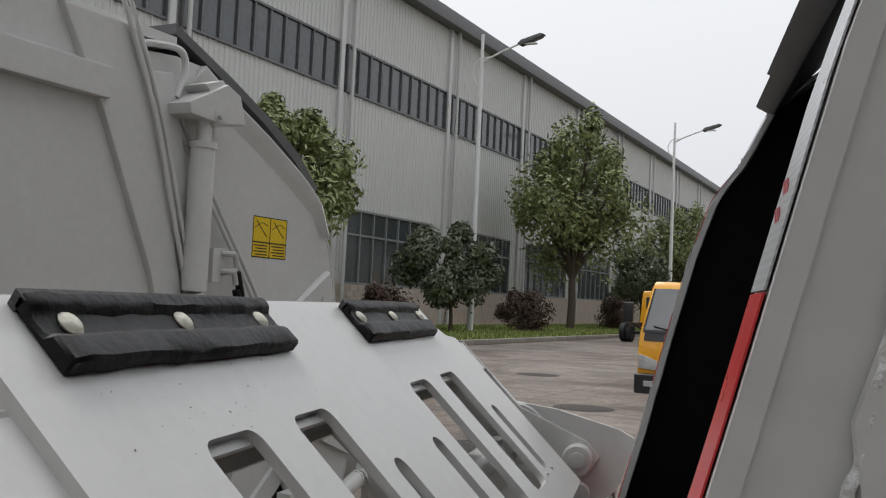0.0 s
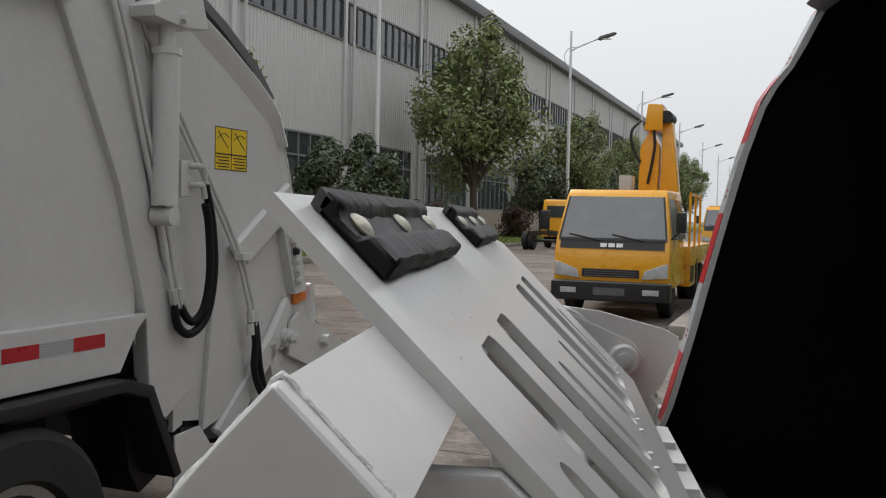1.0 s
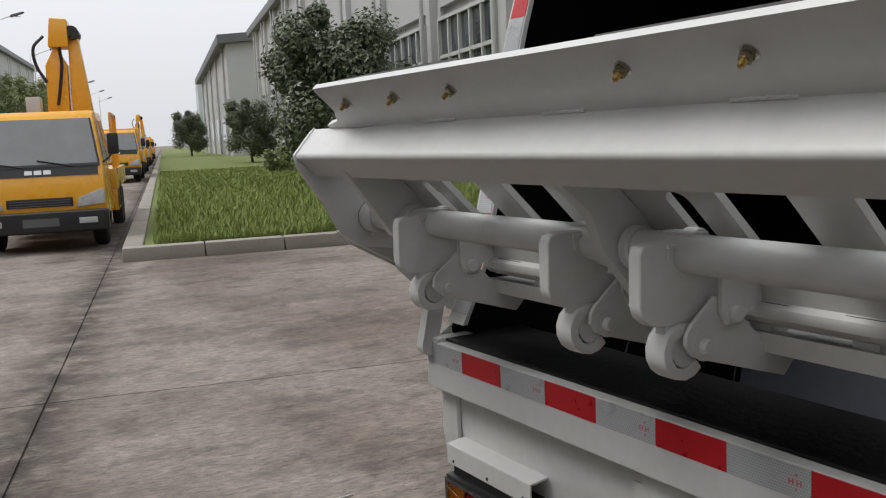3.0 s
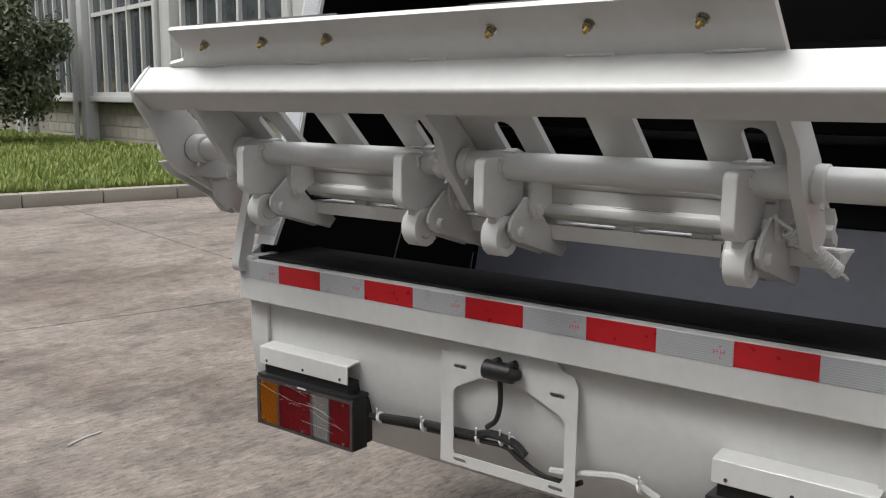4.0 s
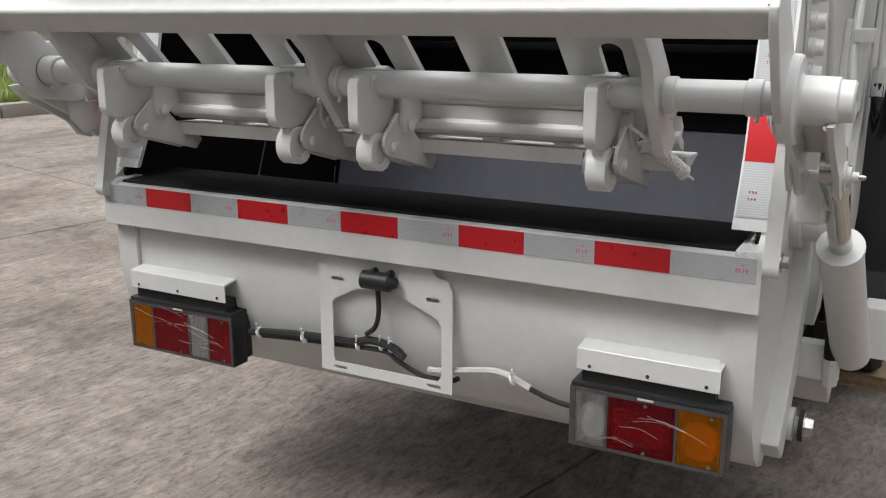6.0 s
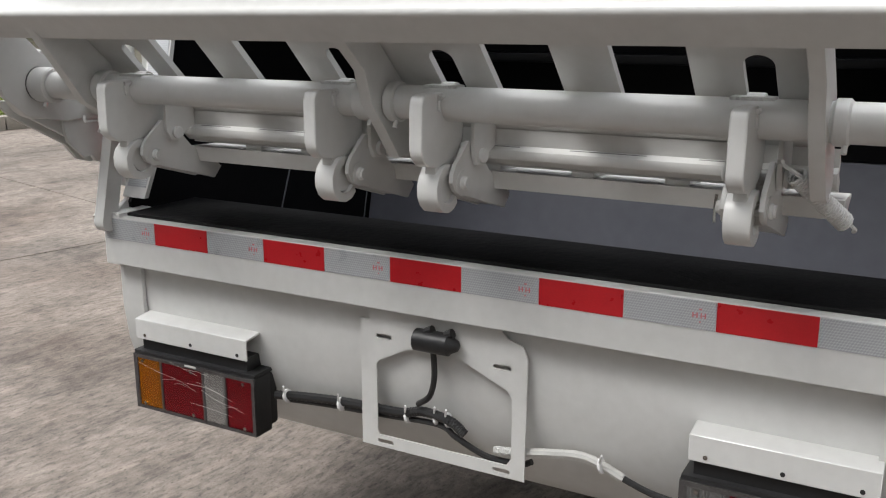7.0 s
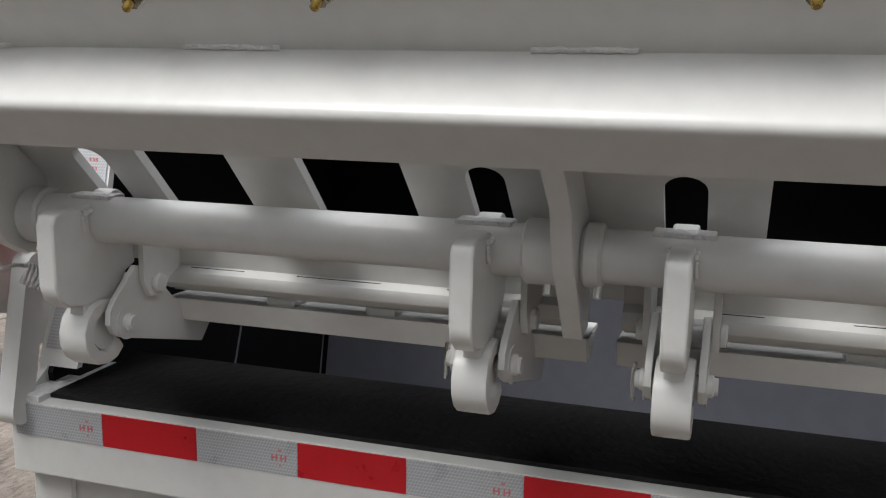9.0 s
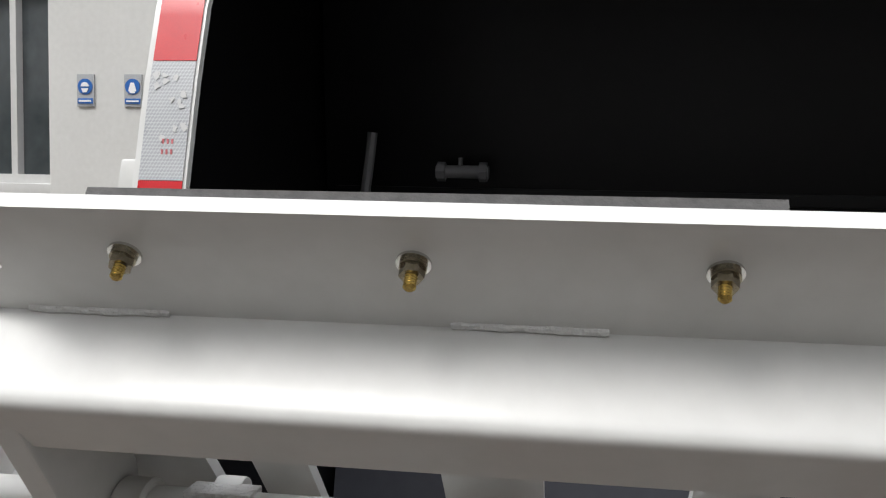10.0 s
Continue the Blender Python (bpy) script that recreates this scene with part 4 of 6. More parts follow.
    bm = rod(bmesh.new(), (0.90, 0.600, 1.496), (0.90, 0.500, 1.496), 0.012, 14)
    for yy in (0.597, 0.518):
        rod(bm, (0.90, yy, 1.496), (0.90, yy - 0.015, 1.496), 0.018, 8)
    rod(bm, (0.90, 0.554, 1.496), (0.90, 0.554, 1.522), 0.005, 10)
    part("pipe_union", bm, TRIMD, truck)
    # lamps
    tail_lamp(truck, 0.452, 0.806, ((LENSRED, 0.22), (LENSCLR, 0.19), (LENSRED, 0.37), (LENSAMB, 0.22)), 10)
    tail_lamp(truck, -0.768, -0.448, ((LENSAMB, 0.30), (LENSRED, 0.47), (LENSCLR, 0.23)), 7)
    # number plate frame with a lamp
    out = [(0.200, 0.510), (-0.157, 0.510), (-0.160, 0.745), (-0.150, 0.768), (-0.120, 0.776), (-0.100, 0.80), (0.178, 0.80), (0.178, 0.768), (0.198, 0.768)]
    win = [(0.163, 0.545), (0.158, 0.535), (-0.120, 0.535), (-0.130, 0.55), (-0.130, 0.665), (-0.120, 0.68), (-0.02, 0.722), (0.09, 0.722), (0.155, 0.69), (0.163, 0.68)]
    sl = [slot(yy - 0.018, yy + 0.018, zz - 0.0045, zz + 0.0045) for yy, zz in ((0.145, 0.738), (-0.110, 0.722), (0.145, 0.522), (-0.110, 0.522))]
    bm = sheet(bmesh.new(), out, [win, *sl], 0.003, Matrix(((0, 0, 1, 0.028), (1, 0, 0, 0), (0, 1, 0, 0), (0, 0, 0, 1))))
    frame_ob = part("plate_frame", bm, PAINT, truck, "white sheet frame for a number plate")
    bm = turned(bmesh.new(), (0.012, 0.066, 0.752), (0, -1, 0), [(0, 0.010), (0.004, 0.021), (0.075, 0.021), (0.08, 0.016), (0.092, 0.010), (0.096, 0.004)], 18)
    pl = part("plate_lamp", bm, PLASTIC, frame_ob, "small black number plate lamp")
    for yy in (0.04, -0.002):
        part("clip", rod(bmesh.new(), (0.012, yy, 0.768), (0.012, yy - 0.014, 0.775), 0.009, 10), PLASTIC, pl)
    # loose wiring
    def wire(pts, r, m, label, ribs=0.0, k=8):
        return part("cable", hose(bmesh.new(), pts, r, 8, k, ribs), m, truck, label)

    wire([(0.02, 0.03, 0.735), (0.02, 0.028, 0.68), (0.022, 0.04, 0.64), (0.03, 0.07, 0.615)], 0.006, PLASTIC, "black lamp cable")
    wire([(0.04, 0.43, 0.56), (0.045, 0.36, 0.568), (0.045, 0.25, 0.578), (0.04, 0.12, 0.585), (0.035, 0.06, 0.60), (0.035, 0.00, 0.592), (0.035, -0.03, 0.572)], 0.009, PLASTIC, "black corrugated wiring loom", 0.0012, 16)
    wire([(0.045, 0.41, 0.553), (0.05, 0.30, 0.560), (0.045, 0.15, 0.570), (0.04, 0.03, 0.578), (0.04, -0.01, 0.56), (0.045, -0.07, 0.535), (0.045, -0.14, 0.535), (0.045, -0.165, 0.545)], 0.006, PLASTIC, "black wiring loom")
    wire([(0.04, -0.09, 0.553), (0.045, -0.13, 0.556), (0.045, -0.20, 0.57), (0.045, -0.27, 0.578), (0.045, -0.34, 0.555)], 0.008, HOSEW, "pale grey corrugated conduit", 0.001, 16)
    wire([(0.045, -0.33, 0.558), (0.045, -0.39, 0.54), (0.04, -0.46, 0.535)], 0.006, PLASTIC, "black cable")
    for yy, zz in ((0.40, 0.562), (0.26, 0.572), (0.10, 0.58), (0.035, 0.59), (0.01, 0.59), (-0.30, 0.57)):
        bm = turned(bmesh.new(), (0.042, yy + 0.003, zz), (0, -1, 0.25), [(0, 0.013), (0.001, 0.0145), (0.005, 0.0145), (0.006, 0.013)], 12)
        rod(bm, (0.03, yy, zz + 0.012), (0.022, yy - 0.006, zz + 0.03), 0.0022, 6)
        part("cable_tie", bm, WHITEP, truck)


def lifter(truck):
    """The raised bin lifter across the rear."""
    r2 = math.sqrt(0.5)
    # plate frame: local x = across (y), local y = up the plate, local z = its normal towards the hopper
    across, upv, nor = Vector((0, 1, 0)), Vector((-r2, 0, r2)), Vector((r2, 0, r2))
    m = Matrix((across, upv, nor)).transposed().to_4x4()
    m.translation = Vector((-0.3145, 0, 1.4995))
    low = -0.50
    out = [(-0.630, 0), (0.705, 0), (0.705, -0.060), (0.735, -0.088), (0.80, -0.098), (0.80, low), (-0.630, low)]
    wide = [slot(a, b, -0.44, -0.172, 0.020) for a, b in ((-0.452, -0.342), (-0.252, -0.140), (0.225, 0.345), (0.430, 0.545))]
    thin = [slot(c - 0.021, c + 0.021, -0.43, -0.266) for c in (-0.545, -0.062, 0.137, 0.616)]
    part("lifter_plate", sheet(bmesh.new(), out, wide + thin, 0.012, m), PAINT, truck, "white slotted lifter plate with small scuffs")
    bm = bmesh.new()
    rnd = random.Random(12)
    for _ in range(46):
        a, b = rnd.uniform(-0.55, 0.0), rnd.uniform(-0.19, -0.09)
        vs = [bm.verts.new(m @ Vector((a + rnd.uniform(-1, 1) * 0.0022, b + rnd.uniform(-1, 1) * 0.0016, 0.0124))) for _ in range(4)]
        bmesh.ops.contextual_create(bm, geom=vs)
    part("paint_specks", bm, TRIMD, truck)
    # rubber buffers with bolts
    for a, b, ys in ((-0.566, -0.108, (-0.524, -0.338, -0.152)), (0.203, 0.632, (0.235, 0.420, 0.609))):
        bm = bmesh.new()
        prof = [(-0.015, 0.0125), (-0.0095, 0.028), (-0.024, 0.029), (-0.031, 0.0205), (-0.051, 0.0205), (-0.057, 0.029), (-0.084, 0.028), (-0.088, 0.0125)]
        n = 16
        cols = []
        for i in range(n + 1):
            yy = a + (b - a) * i / n
            cols.append([bm.verts.new(m @ Vector((yy, p + random.uniform(-1, 1) * 0.0016, q + random.uniform(-1, 1) * 0.0014))) for p, q in prof])
        for lo, hi in zip(cols, cols[1:]):
            for k in range(len(prof)):
                bm.faces.new((lo[k], lo[(k + 1) % len(prof)], hi[(k + 1) % len(prof)], hi[k]))
        bm.faces.new(cols[0])
        bm.faces.new(cols[-1][::-1])
        pad = part("rubber_buffer", soft(bm, 0.003, 1, 50), RUBBER, truck, "rough black rubber buffer bolted to the plate edge")
        bm = bmesh.new()
        lo = [bm.verts.new(m @ Vector((yy, p, 0.0125))) for yy, p in ((a, -0.0100), (b, -0.0105), (b, -0.019), (a, -0.019))]
        hi = [bm.verts.new(m @ Vector((yy, p, 0.0262))) for yy, p in ((a, -0.0060), (b, -0.0080), (b, -0.019), (a, -0.019))]
        bm.faces.new(lo)
        bm.faces.new(hi[::-1])
        for i in range(4):
            bm.faces.new((lo[i], lo[(i + 1) % 4], hi[(i + 1) % 4], hi[i]))
        part("buffer_edge", bm, MATTE, pad)
        for k, yy in enumerate(ys):
            p = m @ Vector((yy, -0.041, 0.0203))
            part("bolt_head", turned(bmesh.new(), p, nor, [(0, 0.012), (0.002, 0.013), (0.005, 0.010), (0.007, 0.004)], 14), PALE, pad)
            q = m @ Vector((yy, -0.041, 0.0))
            tilt = Vector((0, (-0.25, 0.0, 0.12)[k], 0))
            part("washer", rod(bmesh.new(), q, q - nor * 0.002, 0.0112, 18), STEEL, pad)
            bm = rod(bmesh.new(), q - nor * 0.002, q - nor * 0.0055, 0.0088, 18)
            ax = (nor + tilt * 0.4).normalized()
            rod(bm, q - ax * 0.0055, q - ax * 0.0120, 0.0080, 6)
            part("nut", bm, NUT, pad)
            bm = turned(bmesh.new(), q - ax * 0.0120, -ax, [(0, 0.0042)] + [(0.0010 * k2, 0.0042 - 0.0006 * (k2 % 2)) for k2 in range(1, 9)] + [(0.0095, 0.0026)], 12)
            part("bolt_end", bm, ZINC, pad)
    # angle beam: apex under the plate, rounded nose, turned-in lip
    prof = [(-0.238, 1.4245), (-0.276, 1.3813), (-0.2795, 1.3773), (-0.2825, 1.3733), (-0.2840, 1.3693), (-0.2838, 1.3653), (-0.2815, 1.3618), (-0.2775, 1.3580), (-0.2400, 1.3245), (-0.2355, 1.3285), (-0.272, 1.3615), (-0.277, 1.367), (-0.273, 1.374), (-0.236, 1.415), (-0.187, 1.366), (-0.184, 1.3703)]
    part("lifter_beam", prism(bmesh.new(), prof, "y", -0.832, 0.892), PAINT, truck, "white angled beam of the bin lifter")
    for a, b in ((0.600, 0.705), (0.300, 0.402), (-0.025, 0.065), (-0.36, -0.272), (-0.60, -0.51)):
        rnd = random.Random(int(a * 1000))
        n = int((b - a) / 0.006)
        bm = hose(bmesh.new(), [(-0.2405 + rnd.uniform(-0.0007, 0.0007), a + (b - a) * i / n, 1.4255 + rnd.uniform(-0.0007, 0.0007)) for i in range(n + 1)], 0.003, 8, 2)
        part("weld_bead", bm, WELD, truck)
    ax, az = -0.110, 1.227
    endp = [(-0.287, 1.371), (-0.262, 1.400), (-0.238, 1.426), (-0.10, 1.29), (0.05, 1.225), (0.08, 1.19), (0.05, 1.15), (-0.05, 1.145), (-0.15, 1.165), (-0.195, 1.205), (-0.225, 1.262), (-0.281, 1.345)]
    full = endp
    for a, b in ((-0.846, -0.831), (0.889, 0.903)):
        if a < 0:
            endp = endp[:3] + [(-0.10, 1.29), (-0.066, 1.25), (-0.062, 1.21), (-0.085, 1.175), (-0.12, 1.168), (-0.16, 1.18), (-0.20, 1.222)] + endp[-2:]
        part("end_plate", soft(prism(bmesh.new(), list(endp), "y", a, b), 0.004, 3), PAINT, truck)
        endp = full
        yy = b if a < 0 else a
        rnd = random.Random(9)
        line = [(-0.284 + 0.0455 * i / 9, yy + rnd.uniform(-0.001, 0.001), 1.374 + 0.0515 * i / 9 + rnd.uniform(-0.0008, 0.0008)) for i in range(10)]
        line += [(-0.238 + 0.009 * i, yy + rnd.uniform(-0.001, 0.001), 1.4255 - 0.009 * i) for i in range(1, 9)]
        part("weld_bead", hose(bmesh.new(), line, 0.0022, 8, 2), WELD, truck)
    for yy, pr in ((0.715, [(-0.262, 1.345), (-0.160, 1.340), (-0.085, 1.272), (-0.072, 1.225), (-0.09, 1.185), (-0.12, 1.18), (-0.155, 1.20), (-0.20, 1.262)]),
                   (0.045, [(-0.250, 1.335), (-0.155, 1.335), (-0.075, 1.262), (-0.045, 1.185), (-0.05, 1.135), (-0.085, 1.130), (-0.125, 1.180), (-0.165, 1.225), (-0.185, 1.28)]),
                   (-0.630, [(-0.250, 1.335), (-0.155, 1.335), (-0.075, 1.262), (-0.02, 1.135), (-0.05, 1.105), (-0.085, 1.120), (-0.13, 1.180), (-0.165, 1.225), (-0.185, 1.28)])):
        part("lifter_arm", soft(prism(bmesh.new(), pr, "y", yy - 0.011, yy + 0.011), 0.003), PAINT, truck)
    shaft = part("lifter_shaft", rod(bmesh.new(), (ax, -0.93, az), (ax, 0.90, az), 0.0275, 32), PAINT, truck)
    for yy, w, r in ((0.865, 0.05, 0.036), (0.690, 0.03, 0.034), (0.072, 0.04, 0.034), (0.022, 0.02, 0.033), (-0.655, 0.022, 0.0315), (-0.792, 0.03, 0.0305)):
        part("bushing", turned(bmesh.new(), (ax, yy - w / 2, az), (0, 1, 0), [(0, r - 0.003), (0.003, r), (w - 0.003, r), (w, r - 0.003)]), PAINT, shaft)
        part("grease_nipple", rod(bmesh.new(), (ax - 0.012, yy - 0.006, az - r + 0.004), (ax - 0.018, yy - 0.006, az - r - 0.007), 0.004, 8), PAINT, shaft)
    for sd in (-1, 1):
        def y(o):
            return YC + sd * (0.868 + o)
        bm = turned(bmesh.new(), (ax, y(-0.006), az), (0, sd, 0), [(0, 0.068), (0.004, 0.072), (0.026, 0.072), (0.030, 0.068), (0.0305, 0.042), (0.034, 0.039), (0.086, 0.038), (0.089, 0.034), (0.108, 0.033), (0.111, 0.029), (0.111, 0.016), (0.096, 0.014)])
        boss = part("pivot_boss", bm, PAINT, truck)
        part("boss_gap", rod(bmesh.new(), (ax, y(-0.013), az), (ax, y(-0.006), az), 0.046 if sd < 0 else 0.036, 24), CHASSIS, boss)
        crank = [(ax - 0.055, az - 0.035), (ax - 0.015, az - 0.072), (0.0, 1.085), (0.030, 1.048), (0.070, 1.036), (0.104, 1.052), (0.112, 1.085), (0.080, 1.125), (ax + 0.062, az - 0.03)]
        for a, b in ((0.006, 0.018), (0.070, 0.082)):
            part("crank_cheek", soft(prism(bmesh.new(), crank, "y", y(a), y(b)), 0.003), PAINT, boss)
        web = [(ax + 0.058, az - 0.036), (0.020, 1.160), (0.062, 1.128), (0.054, 1.120), (0.014, 1.150), (ax + 0.05, az - 0.046)]
        part("crank_web", soft(prism(bmesh.new(), web, "y", y(0.018), y(0.070)), 0.002), PAINT, boss)
        fin = [(ax + 0.03, az - 0.03), (ax + 0.11, az - 0.02), (0.135, 1.075), (0.105, 1.06)]
        part("crank_fin", soft(prism(bmesh.new(), fin, "y", y(0.052), y(0.060)), 0.002), PAINT, boss)
        rnd = random.Random(3)
        for q in (0.018, 0.066):
            line = [(ax + 0.075 - 0.012 * k + rnd.uniform(-0.002, 0.002), y(q) + sd * rnd.uniform(-0.001, 0.001), az - 0.040 - 0.004 * (k % 2)) for k in range(9)]
            part("weld_bead", hose(bmesh.new(), line, 0.005, 8, 3), WELD, boss)
        part("crank_washer", turned(bmesh.new(), (0.075, y(0.082), 1.078), (0, sd, 0), [(0, 0.027), (0.004, 0.027), (0.005, 0.019), (0.012, 0.018), (0.013, 0.010), (0.024, 0.009)], 22), PAINT, boss)
        part("grease_nipple", turned(bmesh.new(), (0.075, y(0.106), 1.078), (0, sd, 0), [(0, 0.005), (0.008, 0.005), (0.012, 0.003)], 10), STEEL, boss)
        part("stop_lug", soft(prism(bmesh.new(), [(0.10, 0.98), (0.11, 1.08), (0.22, 1.06), (0.21, 0.96)], "y", y(0.0), y(0.05)), 0.008), PAINT, truck)
        bolt(truck, (0.155, y(0.05), 1.02), (0, sd, 0), 0.026, 0.012, PAINT, "stop_washer")
        bolt(truck, (0.155, y(0.064), 1.02), (0, sd, 0), 0.014, 0.016, PAINT, "stop_bolt", False)
        bracket = [(-0.092, 1.298), (-0.02, 1.29), (0.12, 1.255), (0.152, 1.238), (0.15, 1.20), (0.114, 1.12), (0.05, 1.07), (-0.01, 1.06), (-0.05, 1.10)]
        part("pivot_bracket", soft(prism(bmesh.new(), bracket, "y", y(-0.002), y(0.006)), 0.002), PAINT, truck)
        part("bracket_boss", turned(bmesh.new(), (0.032, y(-0.04), 1.186), (0, sd, 0), [(0, 0.030), (0.003, 0.034), (0.05, 0.034), (0.053, 0.03)]), PAINT, truck)
        part("bracket_bolt", turned(bmesh.new(), (0.032, y(-0.048), 1.186), (0, sd, 0), [(0, 0.012), (0.002, 0.018), (0.010, 0.018)], 14), PAINT, truck)
    # hook plates on the shaft, each with a clamping lever
    for yy in (0.615, 0.136, -0.064, -0.541):
        cam = [(-0.197, 1.232), (-0.192, 1.243), (-0.178, 1.2465), (-0.10, 1.2465), (-0.075, 1.23), (-0.062, 1.19), (-0.064, 1.168), (-0.082, 1.145), (-0.11, 1.133), (-0.15, 1.130), (-0.178, 1.135), (-0.193, 1.147), (-0.198, 1.163)]
        hook = part("hook_plate", soft(prism(bmesh.new(), cam, "y", yy - 0.012, yy + 0.012), 0.004, 3), PAINT, truck)
        nose = [(-0.086 + 0.019 * math.cos(radians(15 * k)), 1.241 + 0.019 * math.sin(radians(15 * k))) for k in range(-2, 15)]
        part("hook_nose", soft(prism(bmesh.new(), nose, "y", yy - 0.013, yy + 0.013), 0.003), PAINT, hook)
        part("nose_seat", soft(box(bmesh.new(), -0.122, -0.092, yy - 0.030, yy + 0.030, 1.2495, 1.2565), 0.002), WELD, hook)
        for e in (-0.0135, 0.0135):
            line = [(-0.150 + 0.012 * i, yy + e + 0.0008 * math.sin(i * 2.3), 1.2405 - 0.0012 * (i % 2)) for i in range(4)]
            part("weld_bead", hose(bmesh.new(), line, 0.0035, 6, 3), WELD, hook)
        part("split_pin", rod(bmesh.new(), (-0.150, yy - 0.0135, 1.236), (-0.148, yy - 0.0145, 1.218), 0.0022, 6), WELD, hook)
        # rounded toe between the lever cheeks
        arc = [(-0.124 + 0.040 * math.cos(radians(a)), 1.093 + 0.040 * math.sin(radians(a))) for a in range(20, 345, 25)]
        toe = [*arc, *[(-0.124 + 0.024 * math.cos(radians(a)), 1.093 + 0.024 * math.sin(radians(a))) for a in range(330, 10, -32)]]
        part("clamp_toe", soft(prism(bmesh.new(), toe, "y", yy - 0.019, yy + 0.019), 0.003), PAINT, hook)
        part("toe_core", rod(bmesh.new(), (-0.118, yy - 0.012, 1.095), (-0.118, yy + 0.012, 1.095), 0.025, 20), PAINT, hook)
        part("toe_neck", soft(prism(bmesh.new(), [(-0.150, 1.150), (-0.095, 1.150), (-0.09, 1.10), (-0.155, 1.10)], "y", yy - 0.010, yy + 0.010), 0.003), PAINT, hook)
        cheek = [(-0.088, 1.158), (-0.078, 1.166), (-0.066, 1.163), (-0.027, 1.134), (0.0, 1.107), (0.070, 1.066), (0.084, 1.053), (0.062, 1.031), (-0.110, 1.083), (-0.124, 1.090), (-0.133, 1.104), (-0.131, 1.120), (-0.121, 1.132)]
        for dy in (-0.026, 0.026):
            lever = part("lever_cheek", soft(prism(bmesh.new(), cheek, "y", yy + dy - 0.004, yy + dy + 0.004), 0.002), PAINT, hook)
            out = math.copysign(1, dy)
            hang = [(-0.075, 1.145), (-0.062, 1.124), (-0.038, 1.122), (-0.022, 1.140), (0.004, 1.150), (0.004, 1.205), (-0.075, 1.205)]
            part("hanger", soft(prism(bmesh.new(), hang, "y", yy + out * 0.031, yy + out * 0.039), 0.002), PAINT, hook)
            for x, z, r, o in ((-0.049, 1.139, 0.0125, 0.0395), (-0.100, 1.100, 0.0115, 0.0305)):
                part("pin_head", turned(bmesh.new(), (x, yy + out * o, z), (0, out, 0), [(0, r), (0.005, r), (0.007, r - 0.002)], 18), PAINT, lever)
            for x, z, r in ((-0.049, 1.139, 0.019), (-0.100, 1.100, 0.021)):
                part("washer", rod(bmesh.new(), (x, yy + out * 0.0302, z), (x, yy + out * 0.0312, z), r, 22), PAINT, lever)
        for x, z in ((-0.049, 1.139), (-0.100, 1.100)):
            part("pivot_pin", rod(bmesh.new(), (x, yy - 0.041, z), (x, yy + 0.041, z), 0.009, 14), PAINT, hook)
        part("split_pin", hose(bmesh.new(), [(-0.104, yy + 0.041, 1.118), (-0.101, yy + 0.043, 1.10), (-0.106, yy + 0.042, 1.078)], 0.0022, 6, 4), STEEL, hook)
        part("lever_web", soft(prism(bmesh.new(), [(-0.06, 1.085), (0.0, 1.075), (0.075, 1.052), (0.062, 1.034), (-0.06, 1.07)], "y", yy - 0.022, yy + 0.022), 0.002), PAINT, hook)
    # clamping bars behind the shaft: bent sheet, dashed seam, angle with a sunlit ledge
    for a, b, dashes, tabs in ((0.044, 0.606, ((0.484, 0.562), (0.297, 0.410), (0.150, 0.212)), (0.442, 0.304, 0.162)),
                               (-0.656, 0.010, ((-0.147, -0.100), (-0.364, -0.236), (-0.500, -0.446)), (-0.084, -0.253, -0.410, -0.545))):
        bend = [(0.004, 1.178), (0.010, 1.150), (0.004, 1.1475), (-0.002, 1.143), (-0.004, 1.136), (-0.002, 1.128), (0.010, 1.118), (0.024, 1.116), (0.024, 1.112), (0.034, 1.112), (0.034, 1.128), (0.016, 1.140), (0.025, 1.157)]
        bar = part("clamp_bar", prism(bmesh.new(), bend, "y", a + 0.012, b - 0.006), PAINT, truck)
        for c0, c1 in dashes:
            part("seam", box(bmesh.new(), 0.0055, 0.011, c0, c1, 1.1462, 1.1488), PLASTIC, bar)
        lip = part("clamp_lip", soft(prism(bmesh.new(), [(0.010, 1.104), (0.098, 1.100), (0.098, 1.094), (0.020, 1.098), (0.026, 1.074), (0.020, 1.072)], "y", a, b), 0.0012), PAINT, truck, "white steel angle along the clamping bar")
        for c in tabs:
            part("lip_tab", soft(box(bmesh.new(), 0.022, 0.090, c - 0.020, c + 0.020, 1.100, 1.113), 0.002), PAINT, lip)
        for e in (a + 0.0008, b - 0.0008):
            part("lip_end", prism(bmesh.new(), [(0.018, 1.102), (0.090, 1.098), (0.026, 1.074)], "y", e - 0.0018, e + 0.0018), PAINT, lip)
    # return springs
    for p0, p1 in ((Vector((-0.100, 0.735, 1.150)), Vector((-0.025, 0.660, 1.088))), (Vector((-0.085, -0.600, 1.150)), Vector((-0.015, -0.662, 1.076)))):
        t = (p1 - p0).normalized()
        a = t.orthogonal().normalized()
        c = t.cross(a)
        n = 260
        L = (p1 - p0).length
        bm = hose(bmesh.new(), [p0 + t * (L * i / n) + (a * math.cos(i * 0.55) + c * math.sin(i * 0.55)) * 0.0125 for i in range(n + 1)], 0.0024, 6, 1)
        hose(bm, [p0 - t * 0.034 + a * 0.004, p0 - t * 0.026 - a * 0.010, p0 - t * 0.012 + a * 0.006, p0 + a * 0.0125], 0.003, 6, 4)
        hose(bm, [p1 + t * 0.024 - a * 0.004, p1 + t * 0.012 + a * 0.010, p1 + a * 0.0125], 0.003, 6, 4)
        part("return_spring", bm, WELD, truck, "coiled return spring overpainted white")


